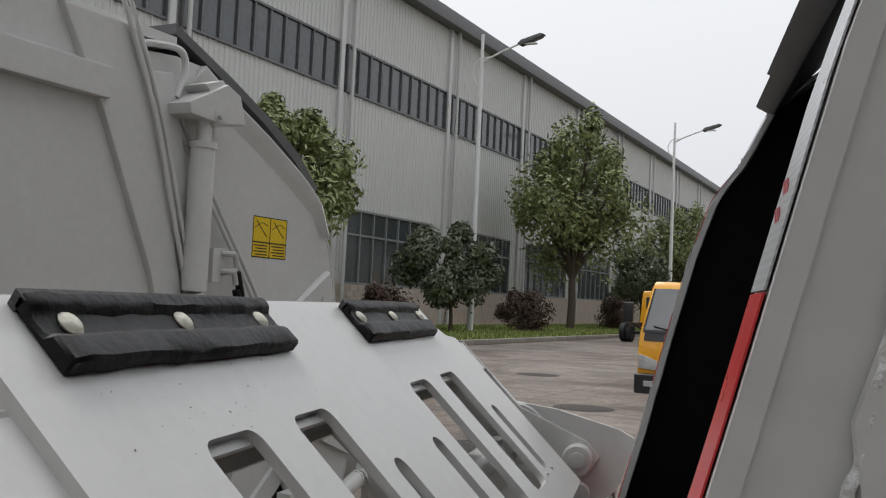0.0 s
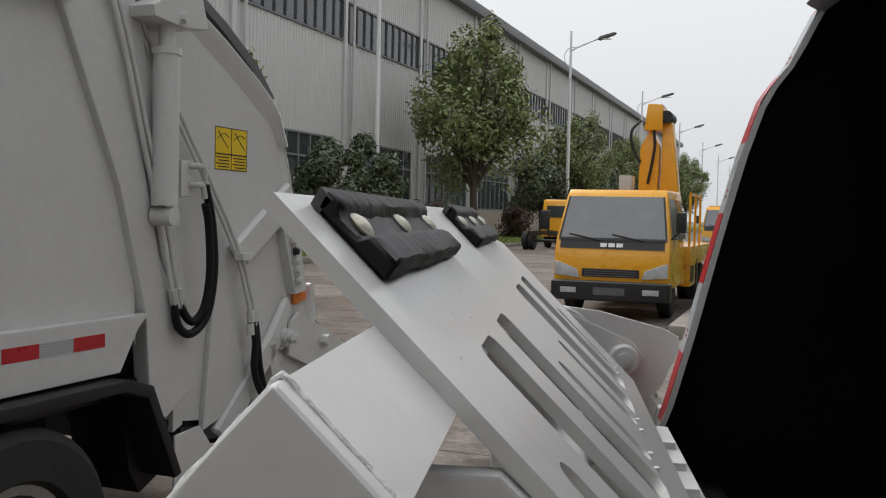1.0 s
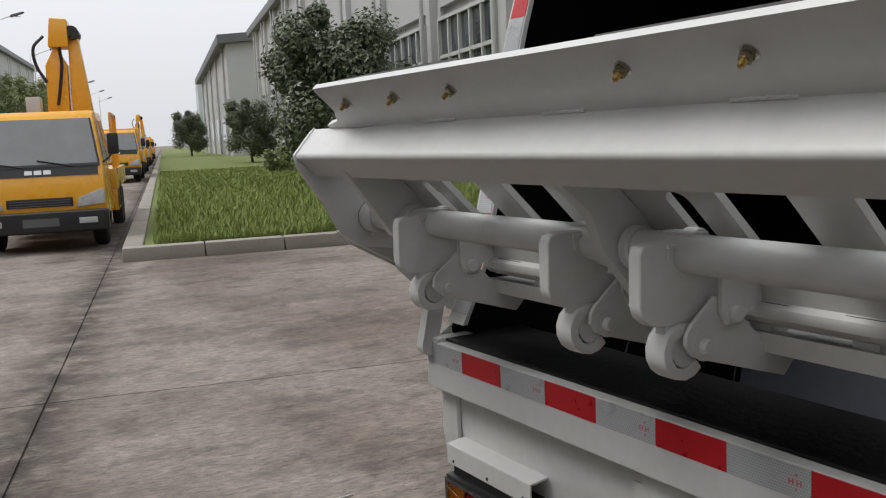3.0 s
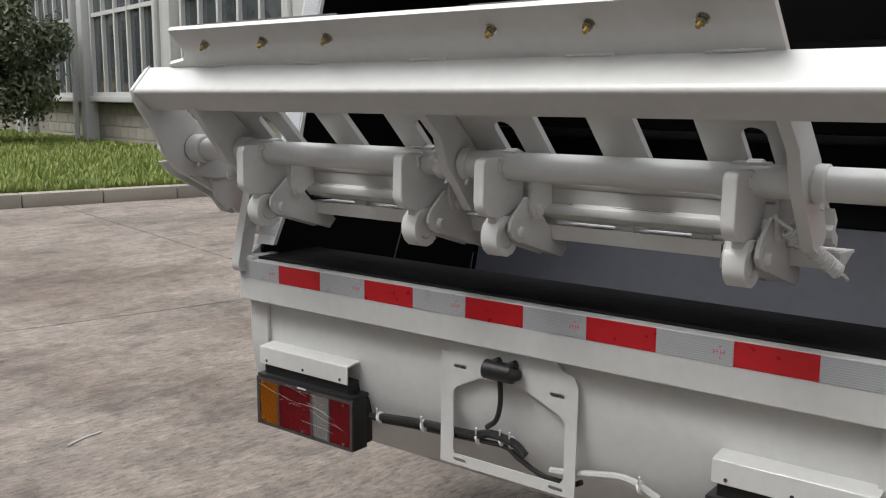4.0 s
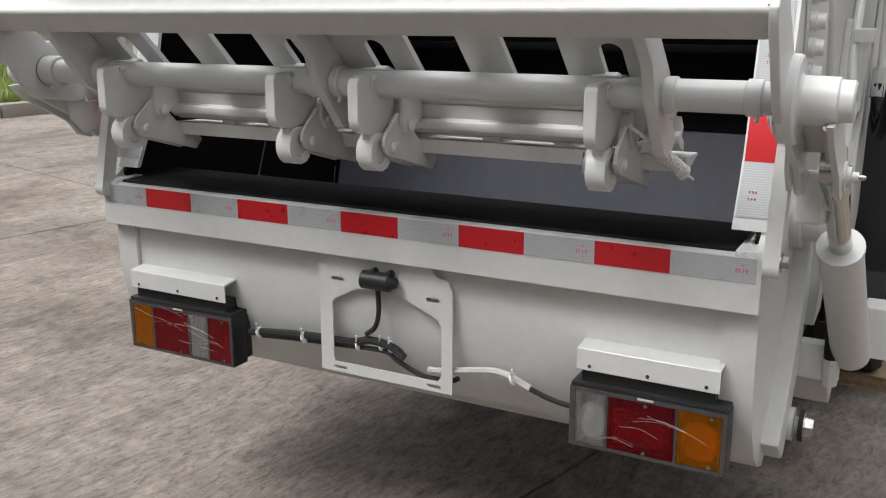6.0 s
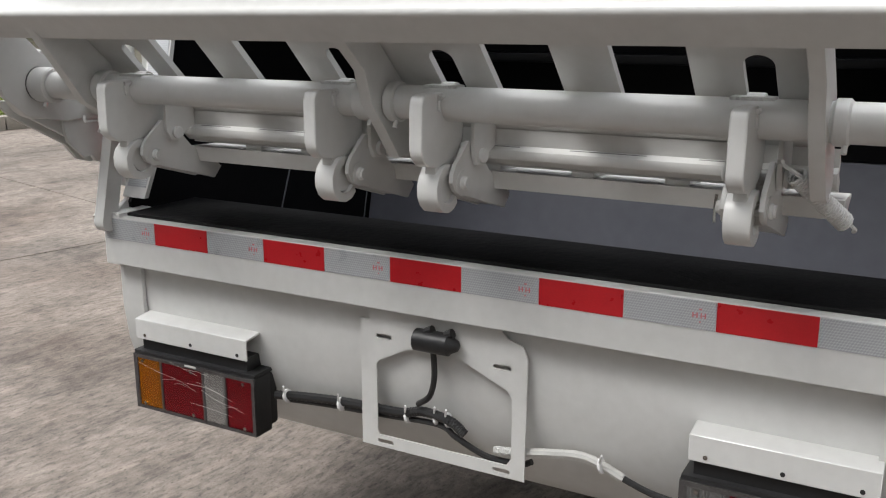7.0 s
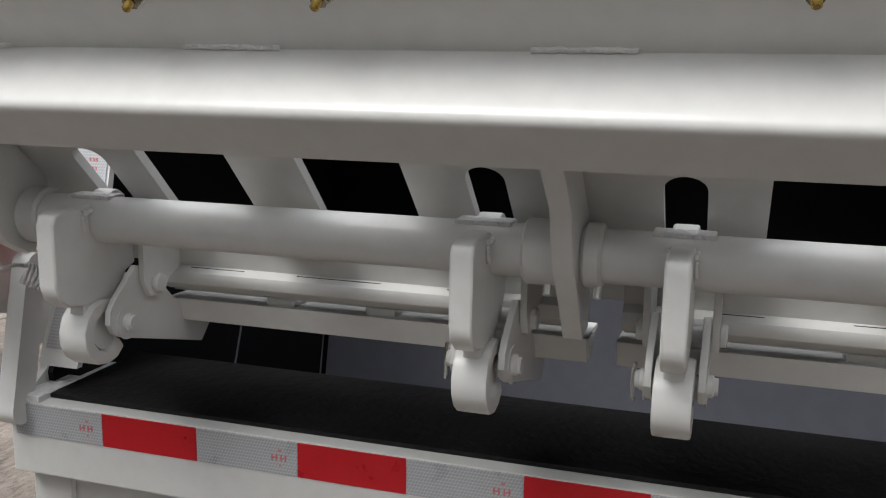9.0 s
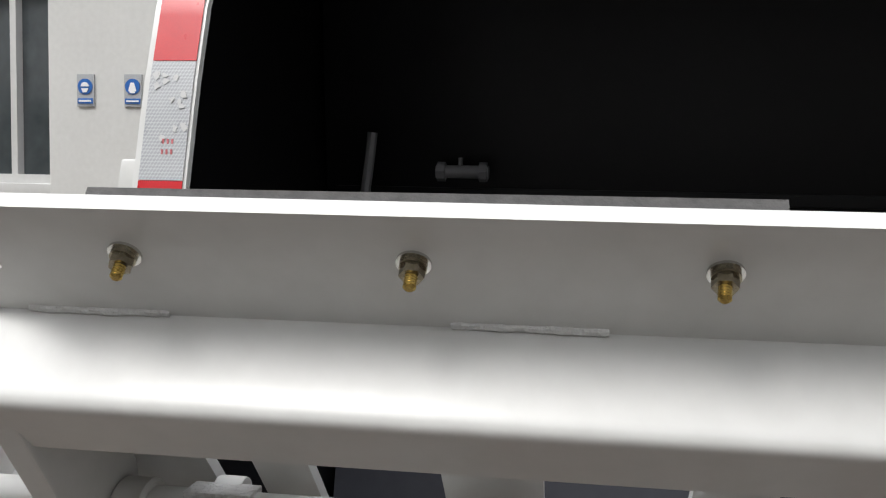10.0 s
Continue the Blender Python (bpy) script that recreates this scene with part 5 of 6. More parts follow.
def wheel(truck, x, y0, y1, r=0.37):
    """A tyre on a dished rim; y1 is its outer side."""
    d = 1 if y1 > y0 else -1
    w = abs(y1 - y0)
    bm = turned(bmesh.new(), (x, y0, r), (0, d, 0), [(0.0, r * 0.62), (0.0, r * 0.9), (0.03, r), (w - 0.03, r), (w, r * 0.92), (w, r * 0.62), (w - 0.03, r * 0.58), (0.03, r * 0.58)], 40)
    ty = part("wheel", bm, TYRE, truck, "dusty black tyre")
    for k in range(4):
        part("tread_groove", turned(bmesh.new(), (x, y0 + d * (0.045 + (w - 0.09) * k / 3 - 0.004), r), (0, d, 0), [(0, r * 0.98), (0, r + 0.0015), (0.008, r + 0.0015), (0.008, r * 0.98)], 40), CHASSIS, ty)
    part("rim", turned(bmesh.new(), (x, y0 + d * 0.02, r), (0, d, 0), [(0, r * 0.60), (w - 0.05, r * 0.60), (w - 0.06, r * 0.5), (w - 0.16, r * 0.42), (w - 0.16, r * 0.2), (w - 0.08, r * 0.18), (w - 0.07, 0.02)], 32), RIM, ty, "grey steel wheel")


def chassis(truck, length):
    """Box body, skirt, mudguards, rails and rear wheels."""
    for sd in (1, -1):
        def y(o):
            return YC + sd * (0.86 + o)
        part("body_side", prism(bmesh.new(), [(1.42, 1.10), (length, 1.10), (length, 2.46), (1.62, 2.46), (1.62, 2.36), (1.42, 1.30)], "y", y(-0.03), y(-0.002)), PAINT, truck)
        part("body_rail", soft(box(bmesh.new(), 1.80, length, y(-0.002), y(0.05), 2.17, 2.285), 0.008), PAINT, truck)
        part("body_skirt", soft(prism(bmesh.new(), [(1.40, 1.11), (length, 1.11), (length, 0.905), (1.555, 0.912), (1.46, 1.06)], "y", y(0.0), y(0.05)), 0.006), PAINT, truck)
        for i in range(8):
            a = 1.637 + 0.15 * i
            tape_piece(truck, box(bmesh.new(), a, a + 0.149, y(0.05), y(0.0512), 1.015, 1.062), i % 2 == 0)
        guard = [(1.30, 0.50), (1.47, 0.86), (1.60, 0.90), (2.60, 0.90), (2.75, 0.84), (2.85, 0.58), (2.80, 0.58), (2.70, 0.80), (2.58, 0.86), (1.62, 0.86), (1.50, 0.82), (1.34, 0.49)]
        part("mudguard", soft(prism(bmesh.new(), guard, "y", y(-0.30), y(0.13)), 0.006), CHASSIS, truck)
        part("mud_flap", soft(prism(bmesh.new(), [(1.18, 0.66), (1.46, 0.80), (1.42, 0.52), (1.36, 0.42), (1.26, 0.46)], "y", y(-0.28), y(-0.02)), 0.004), CHASSIS, truck)
        part("chassis_rail", soft(box(bmesh.new(), 1.35, length, y(-0.56), y(-0.48), 0.62, 0.80), 0.006), CHASSIS, truck)
        wheel(truck, 2.08, y(-0.13), y(0.122), 0.41)
        wheel(truck, 2.08, y(-0.42), y(-0.17), 0.41)
    part("axle", rod(bmesh.new(), (2.08, -0.74, 0.41), (2.08, 0.80, 0.41), 0.06, 14), CHASSIS, truck)
    part("body_roof", box(bmesh.new(), 1.42, length, YC - 0.83, YC + 0.83, 2.46, 2.50), PAINT, truck)
    part("body_floor", box(bmesh.new(), 1.35, length, YC - 0.83, YC + 0.83, 0.80, 0.86), CHASSIS, truck)
    part("body_front", box(bmesh.new(), length - 0.03, length, YC - 0.83, YC + 0.83, 0.86, 2.46), PAINT, truck)


TRUCK = thing("refuse_truck", "white rear-loading refuse truck with raised bin lifter", "refuse truck", "refuse trucks")
STRETCH[0] = 1.0276
hopper(TRUCK)
for sd in (1, -1):
    side(TRUCK, sd, True)
STRETCH[0] = 1.0
lifter(TRUCK)
chassis(TRUCK, 4.6)
# solid black box added to keep light out from under the truck
part("underbody", soft(box(bmesh.new(), 1.32, 4.55, -0.52, 0.58, 0.30, 0.79), 0.03), CHASSIS, TRUCK)
bm = prism(bmesh.new(), [(1.33, 0.43), (1.345, 0.72), (1.365, 1.05), (1.42, 1.085), (2.5, 1.06), (2.5, 1.04), (1.43, 1.06), (1.385, 1.035), (1.36, 0.72), (1.345, 0.43)], "y", -0.985, -0.80)
guard = part("mudguard_panel", soft(bm, 0.006), CHASSIS, TRUCK, "black sheet mudguard panel")
for zz in (0.50, 0.74, 0.98):
    bolt(guard, (1.34, -0.955, zz), (-1, 0, 0), 0.007, 0.004, CHASSIS)

guard = part("side_guard", soft(box(bmesh.new(), 2.60, 2.65, -0.985, -0.935, 0.53, 0.75), 0.006), RED, TRUCK, "red painted side guard")
for zz in (0.47, 0.64):
    part("guard_rail", soft(box(bmesh.new(), 2.65, 4.4, -0.98, -0.95, zz + 0.07, zz + 0.12), 0.005), RED, guard)
part("guard_arm", soft(box(bmesh.new(), 2.61, 2.64, -0.94, -0.50, 0.64, 0.68), 0.004), CHASSIS, guard)

# the other truck, parked along the road
LC = Vector((-1.530, 2.700, 0))
p = LC + DV * 0.77 - EV * (HW + YC)
SECOND = thing("refuse_truck", "white refuse truck with lowered lifter, parked alongside", "refuse truck", "refuse trucks", pose(p.x, p.y, 0, 0, 0, -104))
STRETCH[0] = 1.0276
hopper(SECOND)
for sd in (1, -1):
    side(SECOND, sd, False)
STRETCH[0] = 1.0
chassis(SECOND, 5.2)
for sd in (1, -1):
    def ys(o):
        return YC + sd * (HW + o)
    lever = [(0.30, 0.97), (0.222, 1.007), (-0.05, 0.90), (-0.315, 0.775), (-0.33, 0.72), (-0.30, 0.69), (-0.20, 0.655), (-0.077, 0.66), (0.32, 0.81)]
    part("lifter_arm", soft(prism(bmesh.new(), lever, "y", ys(0.022), ys(0.040)), 0.003), PAINT, SECOND)
    bolt(SECOND, (-0.02, ys(0.04), 0.845), (0, sd, 0), 0.030, 0.035, PAINT, "arm_pin")
    bolt(SECOND, (-0.295, ys(0.04), 0.715), (0, sd, 0), 0.026, 0.03, PAINT, "arm_bolt")
    for o in (0.030, 0.085):
        part("link_cheek", soft(prism(bmesh.new(), [(-0.03, 0.70), (0.0, 0.60), (-0.14, 0.49), (-0.29, 0.48), (-0.31, 0.55), (-0.13, 0.69)], "y", ys(o), ys(o + 0.012)), 0.003), PAINT, SECOND)
    bolt(SECOND, (-0.075, ys(0.097), 0.625), (0, sd, 0), 0.024, 0.016, PAINT, "link_pin")
    part("pin_boss", turned(bmesh.new(), (-0.235, ys(0.02), 0.53), (0, sd, 0), [(0, 0.045), (0.03, 0.045), (0.032, 0.036), (0.15, 0.036), (0.152, 0.024), (0.165, 0.022)]), PAINT, SECOND)
    part("foot_post", soft(prism(bmesh.new(), [(-0.14, 0.56), (-0.24, 0.56), (-0.272, 0.305), (-0.175, 0.305)], "y", ys(-0.02), ys(0.028)), 0.004), PAINT, SECOND)
    part("foot_bar", soft(prism(bmesh.new(), [(-0.18, 0.33), (-0.175, 0.375), (0.16, 0.455), (0.16, 0.41)], "y", ys(-0.02), ys(0.022)), 0.004), PAINT, SECOND)
part("lifter_beam", soft(box(bmesh.new(), -0.21, -0.15, YC - 0.84, YC + 0.84, 0.50, 0.70), 0.01), PAINT, SECOND)


# ---- long factory hall on the far side of the road ----
HR, BAY, H0, TOP = -23.5, 10.8, -9.2, 16.7


def cladding(bm, a, b, z0, z1, pitch=0.30, deep=0.05, facing=1):
    """Ribbed sheet along local y from a to b, at local x = 0."""
    n = max(1, int(round((b - a) / pitch)))
    w = (b - a) / n
    line = []
    for i in range(n):
        for q, d in ((0, 0), (0.55, 0), (0.68, deep), (0.87, deep)):
            line.append((a + w * (i + q), d * facing))
    line.append((b, 0))
    lo = [bm.verts.new((d, yy, z0)) for yy, d in line]
    hi = [bm.verts.new((d, yy, z1)) for yy, d in line]
    for i in range(len(line) - 1):
        bm.faces.new((lo[i], lo[i + 1], hi[i + 1], hi[i]))
    return bm


def window_band(parent, a, b, z0, z1, panes, facing, frame_m, rows=1):
    """A window of several panes set into the wall face."""
    t = 0.12 * facing
    x0, x1 = sorted((0.0, t))
    rim = [(a + 0.045, z0 + 0.10), (b - 0.045, z0 + 0.10), (b - 0.045, z1 - 0.10), (a + 0.045, z1 - 0.10)]
    lay = Matrix(((0, 0, 1, x0), (1, 0, 0, 0), (0, 1, 0, 0), (0, 0, 0, 1)))
    w = part("window", sheet(bmesh.new(), [(a - 0.045, z0), (b + 0.045, z0), (b + 0.045, z1), (a - 0.045, z1)], [rim], 0.12, lay), frame_m, parent)
    for i in range(1, panes):
        c = a + (b - a) * i / panes
        part("mullion", box(bmesh.new(), x0 + 0.01, x1 - 0.01, c - 0.045, c + 0.045, z0 + 0.10, z1 - 0.10), frame_m, w)
    if rows == 2:
        zc = z0 + (z1 - z0) * 0.66
        part("transom", box(bmesh.new(), x0 + 0.02, x1 - 0.02, a + 0.045, b - 0.045, zc - 0.05, zc + 0.05), frame_m, w)
    for i in range(panes):
        for k in range(rows):
            za = z0 + 0.1 if k == 0 else z0 + (z1 - z0) * 0.66
            zb = z1 - 0.1 if k == rows - 1 else z0 + (z1 - z0) * 0.66
            c0, c1 = a + (b - a) * i / panes, a + (b - a) * (i + 1) / panes
            part("pane", box(bmesh.new(), -0.02, 0.02, c0, c1, za, zb), GLASS, w)
    return w


HALL = thing("factory_hall", "long pale grey ribbed factory hall with window bands", "factory", m=at(HR, 0))
part("wall_core", box(bmesh.new(), -30, -0.15, -63.2, 196, 0.0, TOP - 0.2), FACADE, HALL)
for k in range(-5, 19):
    a, b = H0 + BAY * k, H0 + BAY * (k + 1)
    near = -2 <= k <= 9
    for z0, z1 in ((5.6, 10.9), (13.15, TOP)):
        part("cladding_panel", cladding(bmesh.new(), a + 0.12, b - 0.12, z0, z1), FACADE, HALL)
    part("cladding_panel", cladding(bmesh.new(), a + 0.12, a + 1.2, 2.05, 5.6), FACADE, HALL)
    part("cladding_panel", cladding(bmesh.new(), b - 1.2, b - 0.12, 2.05, 5.6), FACADE, HALL)
    window_band(HALL, a + 0.6, b - 0.15, 10.9, 13.15, 10, 1, TRIMD)
    window_band(HALL, a + 1.2, b - 1.2, 2.05, 5.6, 7, 1, FRAMEW, 2)
    part("wall_post", soft(box(bmesh.new(), 0, 0.22, a - 0.16, a + 0.16, 0, TOP), 0.02), TRIMW, HALL)
    part("down_pipe", rod(bmesh.new(), (0.30, a + 0.75, 0.2), (0.30, a + 0.75, TOP), 0.09, 10), TRIMW, HALL)
part("roof_fascia", soft(box(bmesh.new(), -0.3, 0.75, -63.5, 196.5, TOP, TOP + 0.75), 0.05), TRIMD, HALL, "dark grey roof edge and gutter")
part("roof_sheet", prism(bmesh.new(), [(-30, TOP + 0.5), (-15, TOP + 2.2), (0, TOP + 0.7), (0, TOP + 0.5)], "y", -63.5, 196.5), TRIMD, HALL)
part("base_backing", box(bmesh.new(), -0.1, 0.10, -63.2, 196, 0.0, 2.05), STONE, HALL)

# ---- rendered building behind the right-hand lawn ----
SIDEB = thing("workshop", "grey rendered workshop with tall white-framed windows and brick base", "factory", m=at(7.0, 0))
part("wall_core", box(bmesh.new(), 0.15, 14, 1.0, 77.8, 0.0, 9.9), FACADE2, SIDEB)
for k in range(12):
    a = 1.4 + 6.1 * k
    part("wall_panel", box(bmesh.new(), -0.02, 0.15, a - 0.3, a + 5.8, 4.9, 9.9), FACADE2, SIDEB)
    part("wall_panel", box(bmesh.new(), -0.02, 0.15, a - 0.3, a + 0.15, 1.25, 4.9), FACADE2, SIDEB)
    part("wall_panel", box(bmesh.new(), -0.02, 0.15, a + 4.75, a + 5.8, 1.25, 4.9), FACADE2, SIDEB)
    window_band(SIDEB, a + 0.15, a + 4.75, 1.4, 4.6, 5, -1, TRIMW, 2)
    part("window_sill", soft(box(bmesh.new(), -0.22, 0.1, a + 0.05, a + 4.85, 1.25, 1.40), 0.01), TRIMW, SIDEB)
    part("wall_post", soft(box(bmesh.new(), -0.25, 0.1, a + 5.05, a + 5.45, 0, 10.1), 0.02), TRIMW, SIDEB)
    part("down_pipe", rod(bmesh.new(), (-0.33, a + 5.65, 0.2), (-0.33, a + 5.65, 9.9), 0.07, 10), TRIMW, SIDEB)
part("roof_fascia", soft(box(bmesh.new(), -0.5, 14, 0.8, 78.0, 9.9, 10.45), 0.04), TRIMD, SIDEB)
blk = part("base_block", soft(box(bmesh.new(), 0.09, 0.15, 0.006, 0.594, 0.006, 0.294), 0.01, 1), KERB, SIDEB)
blk.matrix_basis = pose(0, 1.2, 0.02)
for j in range(4):
    for i in range(60):
        if i or j:
            again(blk, SIDEB, pose(0, 1.2 + 0.6 * i + 0.3 * (j % 2), 0.02 + 0.3 * j))
FARB = thing("gabled_shed", "long grey shed with a low pitched roof", "factory", m=at(5.6, 90))
part("wall", prism(bmesh.new(), [(0, 0), (16, 0), (16, 11.0), (8, 11.5), (0, 11.0)], "y", 0, 60), FACADE2, FARB)
part("roof", prism(bmesh.new(), [(-0.8, 10.6), (8, 11.2), (16.8, 10.6), (16.8, 11.4), (8, 12.0), (-0.8, 11.4)], "y", -0.8, 60.8), TRIMD, FARB)
for k in range(5):
    part("down_pipe", rod(bmesh.new(), (-0.15, 4 + 12 * k, 0), (-0.15, 4 + 12 * k, 10.6), 0.12, 8), TRIMW, FARB)
    part("window", box(bmesh.new(), -0.05, 0.1, 6 + 12 * k, 13 + 12 * k, 1.6, 4.2), GLASS, FARB)
TOWER = thing("distant_block", "hazy grey block at the end of the road", "building", m=at(22, 330))
part("wall", box(bmesh.new(), -10, 16, 0, 20, 0, 22), FARGREY, TOWER)

# ---- unseen plain wall, added to cut sky light on the truck sides ----
SHADE_WALL = thing("yard_shed", "plain grey wall added out of view to shade the truck sides", "factory", m=pose(3.5, -5.3, 0))
part("wall", box(bmesh.new(), -12.5, 12.5, -3, 0, 0, 7.5), FACADE2, SHADE_WALL)

# ---- kerbs ----
def kerb_row(name, n, length, place, label):
    bm = soft(box(bmesh.new(), -length / 2 + 0.006, length / 2 - 0.006, 0, 0.25, -0.012, 0.17), 0.02)
    row = thing(name, label, "kerb", kind="structure")
    first = part("kerb_stone", bm, KERB, row)
    first.matrix_basis = place(0)
    for i in range(1, n):
        again(first, row, place(i))


kerb_row("kerb", 60, 1.0, lambda i: at(-1.35 + 0.5 + i, 10.85, 0, 0), "weathered concrete kerb edging the lawn")
kerb_row("kerb", 120, 1.0, lambda i: at(-1.10, 11.11 + 0.5 + i, 0, 90), "weathered concrete kerb along the road")
kerb_row("kerb", 150, 1.2, lambda i: at(-13.75, -20 + 1.2 * i, 0, 90) @ pose(0, -0.25, 0), "weathered concrete kerb along the road")

# ---- trees ----
def tree(name, label, height, spread, low, trunk, leaf, leaves, size, seed, lobes=9, squash=1.0):
    rnd = random.Random(seed)
    t = thing(name, label, "tree" if low > 0.5 else "bush")
    bm = bmesh.new()
    fork = max(low * 1.05, 0.15)
    hose(bm, [(0, 0, -0.1), (0.03 * height / 8, 0.02, fork * 0.5), (-0.02, 0.03, fork), (0.02, 0, height * 0.72)], trunk, 10, 4)
    for v in bm.verts:
        k = max(0.18, 1 - v.co.z / height * 0.95)
        v.co.x, v.co.y = v.co.x * k, v.co.y * k
    cents = []
    for i in range(lobes):
        a = i * 2.399 + rnd.uniform(-0.3, 0.3)
        q = (i + 0.5) / lobes
        zz = low + (height - low) * (0.16 + 0.72 * q)
        rad = spread / 2 * math.sin(math.pi * (0.18 + 0.74 * q)) ** 0.8 * rnd.uniform(0.28, 0.92)
        zz += (height - low) * rnd.uniform(-0.09, 0.09)
        c = Vector((math.cos(a) * rad, math.sin(a) * rad, zz))
        cents.append((c, spread * rnd.uniform(0.13, 0.29) * (1.15 - 0.45 * q) * (9 / lobes) ** 0.33))
        hose(bm, [(0, 0, fork * (0.8 + 0.2 * q)), (c.x * 0.4, c.y * 0.4, fork + (zz - fork) * 0.55), tuple(c)], trunk * 0.30, 6, 3)
    part("trunk", bm, BARK, t)
    verts, faces = [], []
    for i in range(leaves):
        c, r = cents[i % lobes]
        d = Vector((rnd.gauss(0, 1), rnd.gauss(0, 1), rnd.gauss(0, 1))).normalized()
        d.z *= squash
        p = c + d * r * (rnd.random() ** 0.42) * rnd.uniform(0.85, 1.18)
        if rnd.random() < 0.10:
            p = p + d * r * 0.25
        s = size * rnd.uniform(0.6, 1.3)
        n = (d + Vector((rnd.uniform(-1, 1), rnd.uniform(-1, 1), rnd.uniform(-0.3, 1.2)))).normalized()
        u = n.orthogonal().normalized()
        u = Matrix.Rotation(rnd.uniform(0, 6.28), 3, n) @ u
        w = n.cross(u)
        b = len(verts)
        verts += [p - u * s, p + w * s * 0.42 + n * s * 0.1, p + u * s, p - w * s * 0.42 + n * s * 0.1]
        faces.append((b, b + 1, b + 2, b + 3))
    me = bpy.data.meshes.new("crown")
    me.from_pydata([tuple(v) for v in verts], [], faces)
    me.materials.append(leaf)
    o = new("crown", me)
    o.parent = t
    o["label"] = "uneven leafy crown with gaps"
    return t


T1 = tree("camphor_tree", "tall camphor tree with an open green crown", 12.6, 8.2, 3.2, 0.26, LEAF, 12500, 0.19, 5, 34, 1.5)
T1.matrix_basis = at(-18.0, 51.3, 0.13)
T2 = tree("camphor_tree", "rounded green camphor tree by the hall", 8.1, 5.2, 3.8, 0.16, LEAF, 11000, 0.15, 8, 18)
T2.matrix_basis = at(-18.95, 24.5, 0.13)
T3 = tree("osmanthus_tree", "small round dark osmanthus tree by a lamp post", 4.6, 4.3, 1.2, 0.10, LEAFD, 12000, 0.13, 11, 12)
T3.matrix_basis = at(-17.7, 35.0, 0.13)
T4 = tree("osmanthus_tree", "broad dark osmanthus tree on the lawn", 5.6, 5.4, 0.55, 0.13, LEAFD, 30000, 0.10, 21, 26)
T4.matrix_basis = at(4.0, 24.8, 0.13) @ Matrix.Scale(0.87, 4)
for r, s, sc, tn in ((-18, 78, 0.82, 40), (-18, 104, 0.86, 120), (-18, 132, 0.9, 200), (-18, 162, 1.0, 300)):
    copy_thing(T1, at(r, s, 0.13, tn) @ Matrix.Scale(sc, 4))
for r, s, sc, tn in ((-17.5, 65, 1.25, 70), (-17, 91, 1.2, 10), (-17.5, 117, 1.2, 150)):
    copy_thing(T3, at(r, s, 0.13, tn) @ Matrix.Scale(sc, 4))
for r, s, sc, tn in ((4.5, 58, 0.8, 30), (2.2, 104, 1.0, 50)):
    copy_thing(T4, at(r, s, 0.13, tn) @ Matrix.Scale(sc, 4))
B1 = tree("shrub", "clipped reddish shrub on the grass strip", 1.9, 2.6, 0.1, 0.04, LEAFR, 5000, 0.09, 31, 8)
B1.matrix_basis = at(-17.8, 29.4, 0.13)
for r, s, sc in ((-17.2, 42.2, 1.1), (-17.4, 58, 1.1), (-17.4, 71, 1.15), (-17.4, 85, 1.1)):
    copy_thing(B1, at(r, s, 0.13, s * 7) @ Matrix.Scale(sc, 4))
B2 = tree("shrub", "low bright green shrub on the lawn", 1.0, 1.4, 0.05, 0.03, LEAF, 2500, 0.07, 37, 6)
B2.matrix_basis = at(3.6, 36.0, 0.13)

# ---- lamp posts ----
def lamp_post():
    t = thing("street_lamp", "white tapered street lamp with a curved bracket", "street lamp", "street lamps")
    part("pole", rod(bmesh.new(), (0, 0, 0), (0, 0, 11.2), 0.12, 16, 0.06), POLE, t)
    part("base_plate", soft(box(bmesh.new(), -0.2, 0.2, -0.2, 0.2, 0, 0.05), 0.01), POLE, t)
    part("arm", hose(bmesh.new(), [(0, 0, 10.1), (0.5, 0, 10.35), (1.6, 0, 10.75)], 0.04, 8), POLE, t)
    part("bracket_curl", hose(bmesh.new(), [(0, 0, 9.2), (-0.28, 0, 9.5), (-0.34, 0, 9.9), (-0.12, 0, 10.25), (0.35, 0, 10.3)], 0.025, 8), POLE, t)
    head = part("lamp_head", soft(prism(bmesh.new(), [(1.45, 10.68), (1.6, 10.62), (2.35, 10.86), (2.5, 10.98), (2.35, 11.02), (1.6, 10.83)], "y", -0.16, 0.16), 0.05), TRIMD, t, "dark flat lamp head")
    part("diffuser", box(bmesh.new(), 1.7, 2.2, -0.11, 0.11, 10.66, 10.69), WHITEP, head)
    return t


LP = lamp_post()
LP.matrix_basis = at(-17.75, 37.1, 0.13) @ Matrix.Scale(1.22, 4)
for i in range(1, 8):
    copy_thing(LP, at(-17.75, 37.1 + 37.0 * i, 0.13) @ Matrix.Scale(1.22, 4))

# ---- manhole covers ----
MH = thing("manhole_cover", "dark round iron manhole cover in the concrete", "manhole cover", "manhole covers")
part("cover", turned(bmesh.new(), (0, 0, -0.01), (0, 0, 1), [(0, 0.36), (0.014, 0.36), (0.016, 0.34)], 40), IRON, MH)
part("frame", turned(bmesh.new(), (0, 0, -0.01), (0, 0, 1), [(0, 0.46), (0.013, 0.46), (0.013, 0.37), (0.0, 0.37)], 40), IRON, MH)
MH.matrix_basis = pose(-0.90, 13.03, 0)
copy_thing(MH, pose(-2.38, 19.1, 0))

# ---- yellow trucks ----
def taper(bm):
    """Narrows the cab above its waist."""
    for v in bm.verts:
        v.co.x *= 1 - 0.13 * max(0.0, v.co.z - 1.3) / 0.8
    return bm


